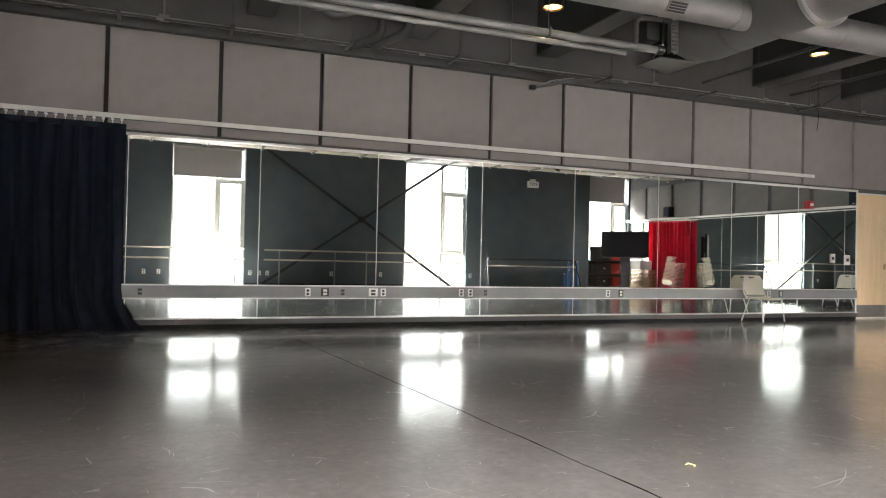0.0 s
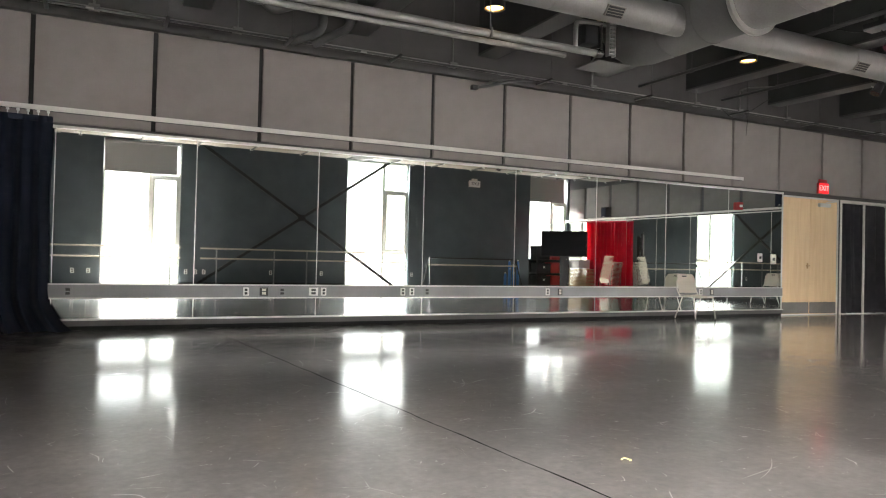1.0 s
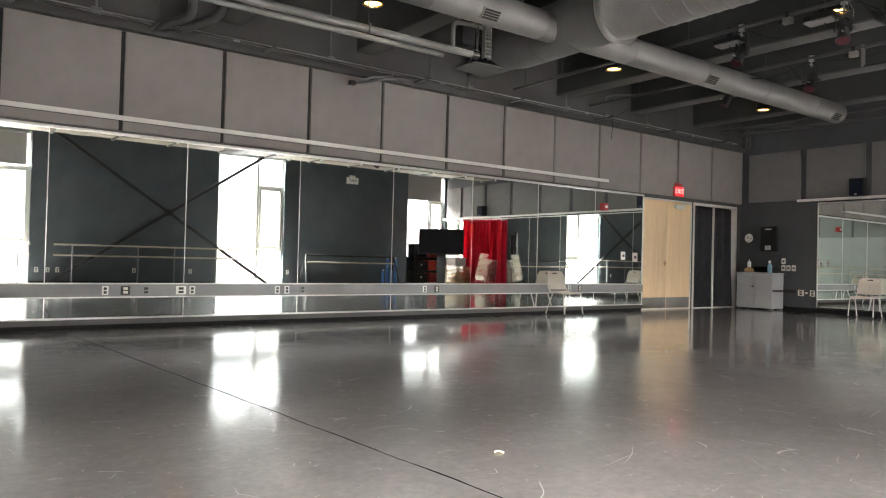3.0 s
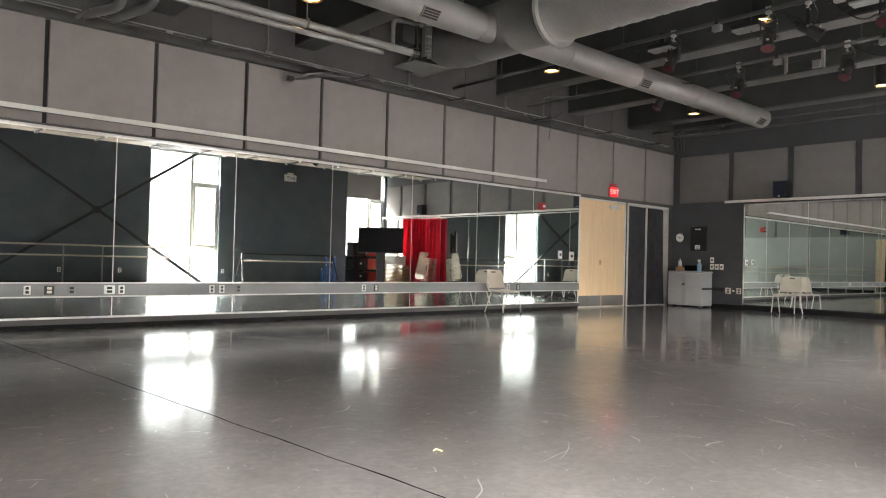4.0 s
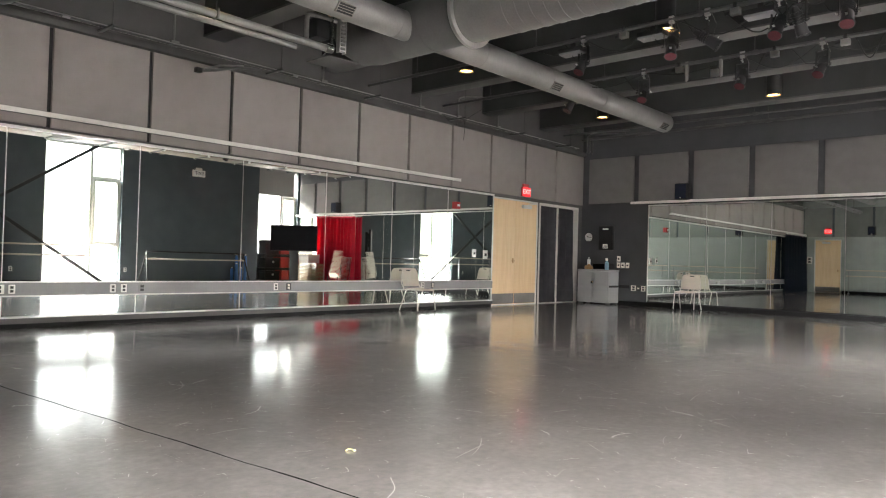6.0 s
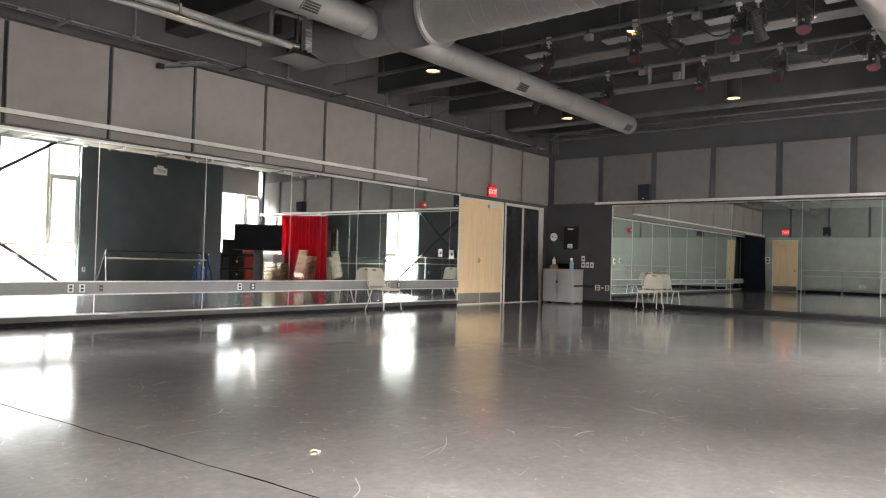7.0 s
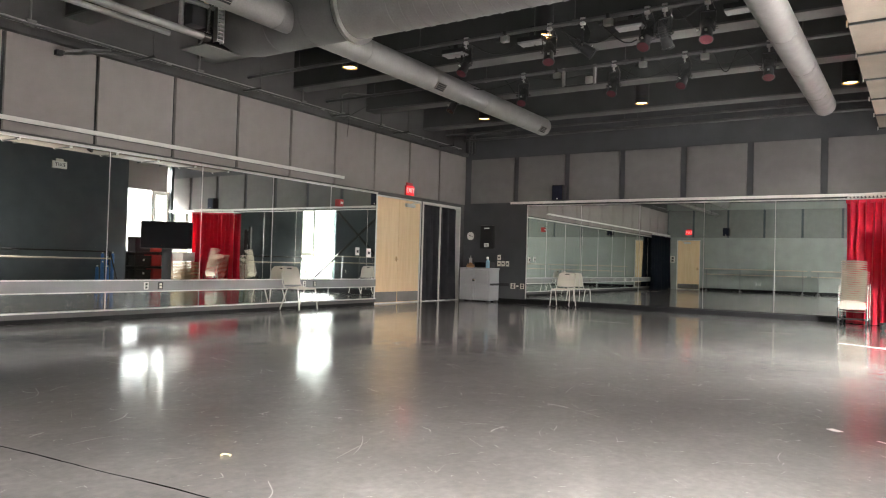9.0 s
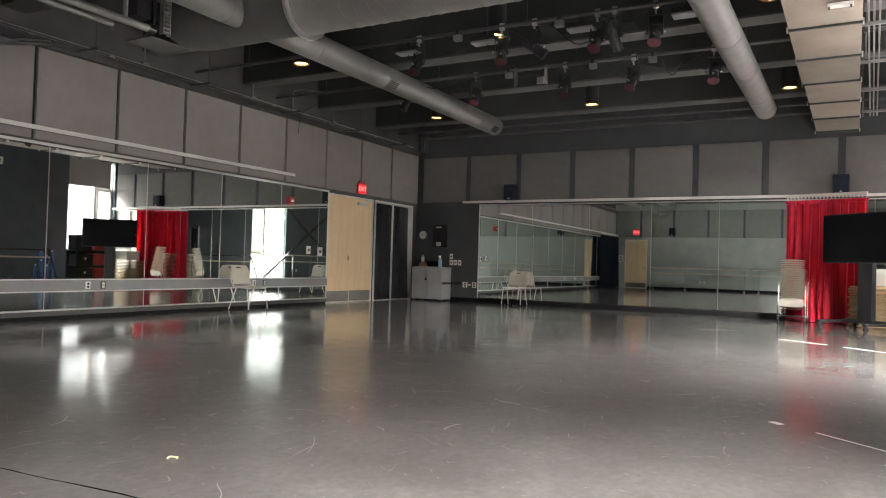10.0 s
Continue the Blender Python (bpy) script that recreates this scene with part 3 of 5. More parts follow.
track(pose(XW + 0.02, YN - 0.15, 2.315), 9.74 - XW, "long pale curtain track on the panelled wall")
track(pose(XE - 0.15, 7.28, 2.205, 0, 0, -90), 7.28 - YS - 0.05, "pale curtain track above the end wall mirror")


def stage_curtain(name, m, width, height, folds, depth, seed, cloth, label, flare=0.0):
    c = thing(name, m, label, "curtain")
    part("cloth", drape(width, height, folds, depth, seed, hem=0.012, flare=flare), cloth, c)
    part("heading", box(0, -0.02, height - 0.05, width, 0.02, height + 0.008, bevel=0.008), cloth, c)
    n = folds * 2
    for k in range(n):
        x = width * (k + 0.5) / n
        bm = bmesh.new()
        add_tube(bm, (x, 0, height), (x, 0, height + 0.045), 0.006, 6)
        add_box(bm, x - 0.014, -0.02, height + 0.040, x + 0.014, 0.02, height + 0.062, bevel=0.004)
        part("carrier", bm, ALU, c, "small metal track carrier")
    return c


stage_curtain("stage_curtain", pose(XW + 0.12, YN - 0.20, 0.004), 2.73, 2.24, 15, 0.16, 21, BLACK_CLOTH, "heavy black velour curtain drawn across the end of the long mirror", flare=0.24)
# the red curtain swings out from the wall on a short branch of track
RED_TURN = -109.5
stage_curtain("stage_curtain", pose(XE - 0.15, 0.73, 0.004, 0, 0, RED_TURN), 1.34, 2.13, 11, 0.16, 22, RED_CLOTH, "bright red velour curtain hanging before the mirror")
track(pose(XE - 0.16, 0.70, 2.196, 0, 0, RED_TURN), 1.28, "short pale branch of curtain track", brackets=False)


# ---- exit signs ----
SIGN_TEXT = glow("lit_pink", (1.0, 0.42, 0.40), 1.0)


def exit_sign(m, lit=True):
    s = thing("exit_sign", m, "lit red exit sign above the door" if lit else "pale unlit sign high on the wall", "exit sign")
    half = 0.14 if lit else 0.20
    part("housing", box(-half, 0.0, 0.0, half, 0.045, 0.20, bevel=0.008), SIGN_BODY if lit else PLATE, s)
    part("face", box(0.012 - half, -0.006, 0.012, half - 0.012, -0.001, 0.188, bevel=0.001), SIGN_RED if lit else WHITE, s)
    words("lettering", "EXIT", 0.135, SIGN_TEXT if lit else DARK_PLATE, s, pose(0, -0.009, 0.10, 90, 0, 0))
    part("mount", box(-0.10, 0.005, 0.20, 0.10, 0.04, 0.265, bevel=0.006), SIGN_BODY if lit else PLATE, s)
    part("wall_arm", box(-0.03, 0.04, 0.21, 0.03, 0.095, 0.25, bevel=0.004), SIGN_BODY if lit else PLATE, s)
    return s


exit_sign(pose(11.94, YN - 0.10, 2.225))
exit_sign(pose(XW + 0.10, 7.60, 2.38, 0, 0, 90))
exit_sign(pose(10.62, YS + 0.047, 3.15, 0, 0, 180), lit=False)


# ---- barres ----
def barre(name, m, length, posts, low, high, label, wall_side=0.0, ends=False):
    b = thing(name, m, label, "barre")
    for z in (low, high):
        part("rail", tube((0, 0, z), (length, 0, z), 0.021, 12), BARRE_WOOD, b, "round beech rail")
    for x in posts:
        bm = tube((x, 0.03, 0), (x, 0.03, high - 0.02), 0.017, 10)
        add_box(bm, x - 0.05, -0.02, 0, x + 0.05, 0.08, 0.012, bevel=0.003)
        for z in (low, high):
            add_tube(bm, (x, 0.03, z - 0.035), (x, 0.0, z - 0.018), 0.010, 8)
        part("post", bm, DARK_PIPE if ends else RACEWAY, b)
    return b


barre("ballet_barre", pose(XW + 0.15, YS + 0.28, 0), 5.10, (0.35, 2.0, 3.25, 4.85), 0.74, 1.0, "double beech ballet barre on steel posts")
barre("ballet_barre", pose(2.44, YS + 0.28, 0), 5.7, (0.40, 1.90, 2.80, 3.90), 0.74, 1.0, "double beech ballet barre on steel posts")
pb = thing("portable_barre", pose(8.80, YS + 0.50, 0), "portable double barre with splayed black end frames", "barre")
part("top_rail", tube((0.10, 0, 0.90), (3.10, 0, 0.90), 0.026, 12), BLACK, pb, "black steel top rail")
part("rail", tube((0.08, 0.02, 0.70), (3.12, 0.02, 0.70), 0.021, 12), BARRE_WOOD, pb, "round beech rail")
for x, d in ((0.10, -0.09), (3.10, 0.09)):
    for y in (-0.28, 0.28):
        bm = bmesh.new()
        add_path(bm, [(x, 0, 0.90), (x + d * 0.4, y * 0.4, 0.55), (x + d, y, 0.022)], 0.02, 10)
        part("end_leg", bm, BLACK, pb)
    part("foot_bar", tube((x + d, -0.34, 0.02), (x + d, 0.34, 0.02), 0.02, 10), BLACK, pb)
part("stretcher", tube((0.05, 0.28, 0.10), (3.15, 0.28, 0.10), 0.012, 8), BLACK, pb)
barre("ballet_barre", pose(XW + 0.22, 6.9, 0, 0, 0, -90), 3.95, (0.10, 1.45, 2.75, 3.8), 0.70, 0.93, "double beech ballet barre on steel posts")
barre("ballet_barre", pose(XW + 0.22, 2.80, 0, 0, 0, -90), 4.6, (0.25, 1.3, 3.0, 4.3), 0.70, 0.93, "double beech ballet barre on steel posts")


# ---- overhead ----
def downlight(x, y, z):
    d = thing("downlight", pose(x, y, z), "black cylinder downlight with a warm glowing mouth", "ceiling light", "downlights")
    bm = bmesh.new()
    bmesh.ops.create_cone(bm, cap_ends=False, segments=28, radius1=0.115, radius2=0.115, depth=0.40, matrix=pose(0, 0, 0.20))
    bmesh.ops.solidify(bm, geom=bm.faces[:], thickness=0.006)
    part("housing", bm, BLACK_SATIN, d)
    part("cap", tube((0, 0, 0.395), (0, 0, 0.412), 0.113, 28), BLACK_SATIN, d)
    bm = bmesh.new()
    bmesh.ops.create_cone(bm, cap_ends=False, segments=28, radius1=0.108, radius2=0.090, depth=0.04, matrix=pose(0, 0, 0.022))
    part("reflector", bm, LAMP_RIM, d)
    part("bulb", tube((0, 0, 0.015), (0, 0, 0.030), 0.088, 24), LAMP_GLOW, d, "warm glowing lamp")
    part("stem", tube((0, 0, 0.41), (0, 0, ZC - z - 0.002), 0.012, 8), BLACK, d)
    lamp_spot(x, y, z - 0.02, 45)


for x in (-0.12, 3.81, 7.74, 11.66):
    for y in (6.62, 3.60, 0.58):
        downlight(x, y, 3.60)


def round_duct(name, m, length, r, label, ribs=0.0, grilles=(), cap_start=True, cap_end=True):
    """A round duct along local x: body, seam rings, end caps, side grilles."""
    d = thing(name, m, label, "duct", "", "structure")
    bm = tube((0, 0, 0), (length, 0, 0), r, 40)
    part("duct_body", bm, DUCT, d)
    x = 0.6
    step = ribs if ribs else 1.5
    while x < length - 0.1:
        h = 0.006 if ribs else 0.005
        part("seam_ring", tube((x - h, 0, 0), (x + h, 0, 0), r + (0.006 if ribs else 0.004), 40), DUCT, d)
        x += step
    for flag, e, s in ((cap_start, 0.0, -1), (cap_end, length, 1)):
        if flag:
            bm = tube((e, 0, 0), (e + s * 0.035, 0, 0), r * 0.99, 40, r * 0.90) if s > 0 else tube((e + s * 0.035, 0, 0), (e, 0, 0), r * 0.90, 40, r * 0.99)
            part("end_cap", bm, DUCT, d)
    for g, ang in grilles:
        c, s = math.cos(radians(ang)), math.sin(radians(ang))
        rot = Matrix.Rotation(radians(ang), 4, "X")
        gr = part("grille", box(-0.115, r - 0.012, -0.06, 0.115, r + 0.014, 0.06, bevel=0.004), GRILLE, d, "taupe supply grille with slots")
        gr.matrix_basis = pose(g, 0, 0) @ rot
        for k in range(4):
            z = -0.042 + 0.028 * k
            sl = part("slot", box(-0.10, r + 0.010, z - 0.010, 0.10, r + 0.016, z + 0.010), GAP, gr)
    return d


R1 = 0.165
DUCT_Z = 3.50
round_duct("round_duct", pose(-1.2, 5.70, DUCT_Z), 12.33 + 1.2, R1, "grey round supply duct with side grilles", grilles=((5.80, -140), (9.72, -140), (13.25, -140)), cap_start=False)
round_duct("round_duct", pose(-1.2, 1.31, DUCT_Z, 0, 0, -1.4), 12.55 + 1.2, R1, "grey round supply duct with side grilles", grilles=((9.9, 40), (13.35, 40)), cap_start=False)
TX, TZ, TR = 5.82, 3.55, 0.31
RING_Y = 4.93
trunk = thing("trunk_duct", pose(TX, RING_Y, TZ, 0, 0, 90), "large smooth grey trunk duct turning up into the ceiling", "duct", "", "structure")
bm = bmesh.new()
add_path(bm, [(0, 0, 0), (1.95, 0, 0), (1.95, 0, ZC - TZ - 0.003)], TR, 44)
part("duct_body", bm, TRUNK_PAINT, trunk)
for x in (0.55, 1.10):
    part("seam_ring", tube((x - 0.005, 0, 0), (x + 0.005, 0, 0), TR + 0.004, 44), TRUNK_PAINT, trunk)
part("flange", tube((-0.02, 0, 0), (0.02, 0, 0), TR + 0.065, 48), ALU, trunk, "pale flange ring")
spiral = round_duct("spiral_duct", pose(TX, RING_Y - 0.02, TZ, 0, 0, -90), RING_Y - 0.70, TR + 0.01, "large grey spiral-ribbed duct below the ceiling", ribs=0.16, cap_start=False)

# square wrapped duct in sections
SQ = pose(XE - 0.02, -0.06, 3.385, 0, 0, -1.55)
sq = thing("square_duct", SQ, "square duct wrapped in pale tan boards with dark joints", "duct", "", "structure")
rnd = random.Random(8)
x = 0.0
while x > XW - XE + 1.4:
    grow = rnd.uniform(-0.012, 0.012)
    part("duct_section", box(x - 1.20, -0.335 + grow, 0.012 * rnd.random(), x - 0.012, 0.335 + grow, 0.55, bevel=0.008), BOX_DUCT, sq)
    part("joint_flange", box(x - 0.012, -0.350, -0.016, x + 0.016, 0.350, 0.56), STEEL_PAINT, sq)
    for y in (-0.352, 0.336):
        part("corner_clip", box(x - 0.03, y, -0.022, x + 0.035, y + 0.016, 0.03), ALU, sq)
    x -= 1.22
for k in range(4):
    part("hanger_rod", tube((-1.2 - 3.6 * k, -0.38, -0.01), (-1.2 - 3.6 * k, -0.38, ZC - 3.39), 0.008, 8), PIPE, sq)
hl = thing("bulkhead_light", SQ @ pose(-6.75, -0.15, -0.034), "small white light fixed under the square duct", "light")
part("body", box(-0.05, -0.11, 0.0, 0.05, 0.11, 0.028, bevel=0.01), WHITE, hl)
for y in (-0.09, 0.09):
    part("clip", box(-0.03, y - 0.01, -0.03, 0.03, y + 0.01, 0.0, bevel=0.004), PIPE, hl)


def run_of_pipe(name, a, b, r, material, label, hangers=0, group=""):
    a, b = Vector(a), Vector(b)
    t = thing(name, Matrix.Translation(a), label, "pipe", group, "structure")
    part("tube", tube((0, 0, 0), b - a, r, 14), material, t)
    for k in range(hangers):
        p = (b - a) * ((k + 0.5) / hangers)
        bm = tube((p.x, p.y, p.z - r * 1.2), (p.x, p.y, ZC - a.z - 0.003), 0.006, 6)
        add_box(bm, p.x - 0.012, p.y - r - 0.008, p.z - r - 0.006, p.x + 0.012, p.y + r + 0.008, p.z + r + 0.012, bevel=0.004)
        part("hanger", bm, DARK_PIPE, t)
    return t


# lighting pipes along y and services near the end wall
GRID_Z, PIPE_A, PIPE_B = 3.66, 7.60, 9.40
for x in (PIPE_A, PIPE_B):
    run_of_pipe("lighting_pipe", (x, YS + 0.02, GRID_Z), (x, YN - 0.02, GRID_Z), 0.024, DARK_PIPE, "dark steel lighting pipe under the beams", 5, "lighting pipes")
run_of_pipe("service_pipe", (12.98, YS + 0.02, 3.63), (12.98, YN - 0.3, 3.63), 0.022, DARK_PIPE, "dark pipe crossing near the end wall", 4)
run_of_pipe("service_pipe", (13.75, YS + 0.02, 3.64), (13.75, YN - 0.3, 3.64), 0.03, DARK_PIPE, "dark pipe crossing near the end wall", 4)
# twin mains beside the panelled wall
run_of_pipe("water_main", (XW + 0.02, 6.42, 3.25), (5.03, 6.42, 3.25), 0.040, PIPE, "grey painted main pipe with couplings", 3)
run_of_pipe("water_main", (XW + 0.02, 6.485, 3.188), (4.66, 6.485, 3.188), 0.029, PIPE, "slimmer grey pipe beside the main", 0)
head = thing("valve_assembly", pose(5.06, 6.45, 3.24), "valve with drain and brass head at the pipe end", "valve")
part("flange", tube((-0.04, -0.03, 0.02), (0.05, -0.03, 0.02), 0.055, 20), CHROME, head)
bm = bmesh.new()
add_path(bm, [(-0.30, -0.02, 0.05), (-0.30, -0.02, 0.34), (0.0, -0.02, 0.36), (0.12, -0.02, 0.36)], 0.026)
part("elbow_pipe", bm, PIPE, head)
part("stem", tube((0.05, -0.03, 0.05), (0.05, -0.03, 0.42), 0.016, 10), CHROME, head)
part("brass_head", tube((0.03, -0.03, 0.40), (0.03, -0.03, 0.50), 0.04, 14, 0.025), BRASS, head)
bm = bmesh.new()
for k in range(11):
    add_box(bm, 0.15, -0.06, 0.02 + k * 0.045, 0.23, 0.0, 0.035 + k * 0.045)
add_box(bm, 0.14, -0.062, 0.0, 0.152, 0.002, 0.52)
add_box(bm, 0.228, -0.062, 0.0, 0.240, 0.002, 0.52)
part("slotted_strut", bm, ALU, head, "slotted steel strut")
part("drip_tray", box(-0.06, -0.12, -0.10, 0.42, 0.30, -0.085, bevel=0.004), TRUNK_PAINT, head)
part("valve_box", box(-0.16, -0.02, 0.12, 0.02, 0.14, 0.34, bevel=0.01), BLACK_SATIN, head)

# large bent pipes where the mains rise
RISERS = (
    ((2.02, 8.36, 3.42), (2.30, 8.00, 3.49), (2.30, 8.00, ZC - 0.003)),
    ((2.28, 8.30, 3.42), (2.61, 7.90, 3.56), (2.61, 7.90, ZC - 0.003)),
    ((2.15, 7.55, 3.72), (1.62, 7.60, 3.49), (1.50, 7.60, 3.62), (1.42, 7.60, ZC - 0.003)),
    ((1.98, 7.40, 3.75), (1.38, 7.45, 3.50), (1.26, 7.45, 3.64), (1.20, 7.45, ZC - 0.003)),
)
for pts in RISERS:
    o = Vector(pts[1])
    b = thing("bent_pipe", Matrix.Translation(o), "dark painted bent riser pipe by the wall", "pipe", "riser pipes", "structure")
    bm = bmesh.new()
    add_path(bm, [Vector(p) - o for p in pts], 0.050, 18)
    part("tube", bm, DARK_PIPE, b)
    e = Vector(pts[-1]) - o
    for z in (0.22, 0.50):
        part("coupling", tube((e.x, e.y, z), (e.x, e.y, z + 0.09), 0.070, 18), DARK_PIPE, b)

# conduits on the ledge over the panels
for k, (y, z, r) in enumerate(((YN - 0.17, 3.475, 0.013), (YN - 0.22, 3.445, 0.017), (YN - 0.30, 3.42, 0.013))):
    c = thing("conduit", pose(XW + 0.02, y, z), "thin grey conduit running along the wall", "conduit", "wall conduits", "structure")
    L = XE - XW - 0.5 - 0.2 * k
    part("tube", tube((0, 0, 0), (L, 0, 0), r, 10), CONDUIT if k < 2 else DARK_PIPE, c)
    for j in range(5):
        part("coupling", tube((1.1 + j * 3.05 + k, 0, 0), (1.18 + j * 3.05 + k, 0, 0), r * 1.35, 10), CONDUIT, c)
for x in (-0.55, 0.62, 1.98, 3.35, 5.62, 7.45, 9.5, 11.3, 13.0):
    s = thing("strut_bracket", pose(x, YN, 3.40), "dark slotted strut carrying conduits", "bracket", "conduit brackets", "structure")
    part("arm", box(-0.021, -0.50, -0.002, 0.021, -0.10, 0.020, bevel=0.003), DARK_PIPE, s)
    part("rod", tube((0, -0.46, 0.02), (0, -0.46, ZC - 3.402), 0.006, 6), DARK_PIPE, s)
for x, zt, bend in ((-0.1, 3.9, 0.0), (1.4, 4.2, 0.1), (4.22, 4.3, 0.0), (6.56, 3.78, -0.18), (8.66, 4.05, 0.3), (9.65, 3.82, 0.5), (10.82, 4.08, 0.3)):
    r = thing("conduit_riser", pose(x, YN - 0.17, 3.47), "grey conduit rising from a box to the ceiling", "conduit", "conduit risers", "structure")
    bm = bmesh.new()
    pts = [(0, 0, 0.02), (0, 0, zt - 3.47)]
    if bend:
        pts += [(bend * 0.3, -0.03, zt - 3.47 + 0.06), (bend, -0.3, zt - 3.47 + 0.07)]
    else:
        pts += [(0, 0, ZC - 3.472)]
    add_path(bm, pts, 0.012, 8)
    part("tube", bm, PIPE, r)
    part("junction_box", box(-0.055, -0.04, -0.03, 0.055, 0.04, 0.035, bevel=0.004), PIPE, r)
w = thing("dangling_cable", pose(9.62, YN - 0.26, 3.40), "black cable sagging from the conduits", "cable")
bm = bmesh.new()
add_path(bm, [(-0.45, 0, 0.02), (-0.30, 0, -0.07), (-0.10, 0, -0.09), (0.05, 0, 0.0), (0.55, -0.10, 0.32)], 0.006, 6)
add_path(bm, [(0.10, 0, 0.02), (0.12, 0, -0.10), (0.09, 0, -0.34)], 0.005, 6)
part("cord", bm, BLACK, w)
fx = thing("flexible_conduit", pose(4.42, 8.15, 3.14), "dark flexible conduit drooping from the ledge", "conduit", "", "structure")
bm = bmesh.new()
add_path(bm, [(0, 0, 0), (0.33, 0.15, 0.10), (0.68, 0.26, 0.23), (1.08, 0.29, 0.29)], 0.020, 10)
part("tube", bm, DARK_PIPE, fx)
bm = bmesh.new()
add_path(bm, [(0.06, 0.02, 0.03), (0.40, 0.20, 0.18), (0.80, 0.29, 0.28)], 0.014, 8)
part("tube", bm, PIPE, fx)
part("end_clamp", box(-0.05, -0.035, -0.03, 0.03, 0.035, 0.03, bevel=0.008), BLACK, fx)
# corner pipework where the walls meet
cp = thing("corner_pipes", pose(13.7, YN - 0.45, 3.35), "dark bent pipes in the ceiling corner", "pipe", "", "structure")
for k in range(3):
    bm = bmesh.new()
    add_path(bm, [(0.12 * k, 0, 0), (0.12 * k, 0, 0.34 + 0.06 * k), (0.12 * k + 0.12, -0.1, 0.42 + 0.05 * k), (0.35, -0.75 - 0.1 * k, 0.42 + 0.04 * k)], 0.02, 8)
    part("tube", bm, DARK_PIPE, cp)
# conduits beside the square duct, on cross struts
for k in range(3):
    run_of_pipe("conduit", (4.0, -0.09 - 0.05 * k, 3.55), (13.9, -0.54 - 0.05 * k, 3.55), 0.010, PIPE, "pale conduit beside the square duct", 0, "duct side conduits")
for k in range(6):
    x = 5.6 + 1.55 * k
    y = -0.07 - (x - 4.0) * 0.0455
    cs = thing("strut_bracket", pose(x, y, 3.52), "slotted cross strut hung under the conduits", "bracket", "conduit struts", "structure")
    part("arm", box(-0.02, -0.62, -0.022, 0.02, 0.10, 0.014, bevel=0.003), PIPE, cs)
    for yy in (-0.58, 0.07):
        part("rod", tube((0, yy, 0.014), (0, yy, ZC - 3.523), 0.006, 6), DARK_PIPE, cs)


# ---- stage lights ----
def stage_light(m, tilt, turn, tail, gel=True):
    s = thing("stage_light", m, "black stage light with a dusky red gel and pale clamp" if gel else "black stage light with no gel on the pipe", "stage light", "stage lights")
    bm = bmesh.new()
    add_box(bm, -0.020, -0.030, -0.035, 0.020, 0.030, 0.050, bevel=0.006)
    add_tube(bm, (0, 0, -0.035), (0, 0, -0.10), 0.010, 8)
    add_tube(bm, (0.020, 0, 0.0), (0.062, 0, 0.0), 0.007, 8)
    add_tube(bm, (-0.05, 0.0, -0.075), (0.05, 0.0, -0.075), 0.006, 8)
    part("clamp", bm, ALU, s, "bare aluminium pipe clamp")
    rot = Matrix.Rotation(radians(turn), 4, "Z")
    yoke = bmesh.new()
    add_box(yoke, -0.082, -0.014, -0.108, 0.082, 0.014, -0.100)
    for sx in (-1, 1):
        add_box(yoke, sx * 0.078 - 0.004, -0.014, -0.31, sx * 0.078 + 0.004, 0.014, -0.100)
    y = part("yoke", yoke, BLACK, s)
    y.matrix_basis = rot
    m2 = rot @ Matrix.Translation((0, 0, -0.29)) @ Matrix.Rotation(radians(tilt), 4, "X")
    body = tube((0, 0, -0.02), (0, 0, -0.135), 0.056, 20, 0.062)
    add_tube(body, (0, 0, -0.02), (0, 0, 0.10), 0.046, 16, 0.056)
    add_tube(body, (0, 0, 0.10), (0, 0, 0.16), 0.040, 14, 0.024)
    for k in range(4):
        add_tube(body, (0, 0, 0.00 + k * 0.026), (0, 0, 0.008 + k * 0.026), 0.062, 18)
    for k in range(3):
        add_box(body, -0.075, 0.02 - 0.03 * k, -0.010, -0.045, 0.026 - 0.03 * k, 0.012)
    b = part("body", body, BLACK_SATIN, s)
    b.matrix_basis = m2
    fr = part("gel_frame", tube((0, 0, -0.150), (0, 0, -0.134), 0.074, 8), BLACK, s)
    fr.matrix_basis = m2
    g = part("gel", tube((0, 0, -0.156), (0, 0, -0.1505), 0.062, 22), GEL if gel else SCREEN, s, "dusky red gel" if gel else "dark lens")
    g.matrix_basis = m2
    for sx in (-1, 1):
        knob = part("knob", tube((sx * 0.083, 0, 0), (sx * 0.108, 0, 0), 0.016, 10), CHROME, s)
        knob.matrix_basis = m2
    lens = part("shutter_tab", box(-0.012, 0.058, -0.09, 0.012, 0.085, -0.084), ALU, s)
    lens.matrix_basis = m2
    cable = bmesh.new()
    add_path(cable, [(0, 0.02, -0.16), (0.06, 0.10, -0.24), (0.06, tail * 0.5, -0.22), (0.03, tail * 0.8, -0.06), (0.0, tail, 0.02)], 0.006, 6)
    part("cable", cable, BLACK, s)
    wire = bmesh.new()
    add_path(wire, [(0.0, -0.03, 0.03), (0.05, -0.08, -0.12), (0.03, -0.05, -0.28)], 0.003, 6)
    part("safety_wire", wire, CHROME, s, "thin steel safety wire")


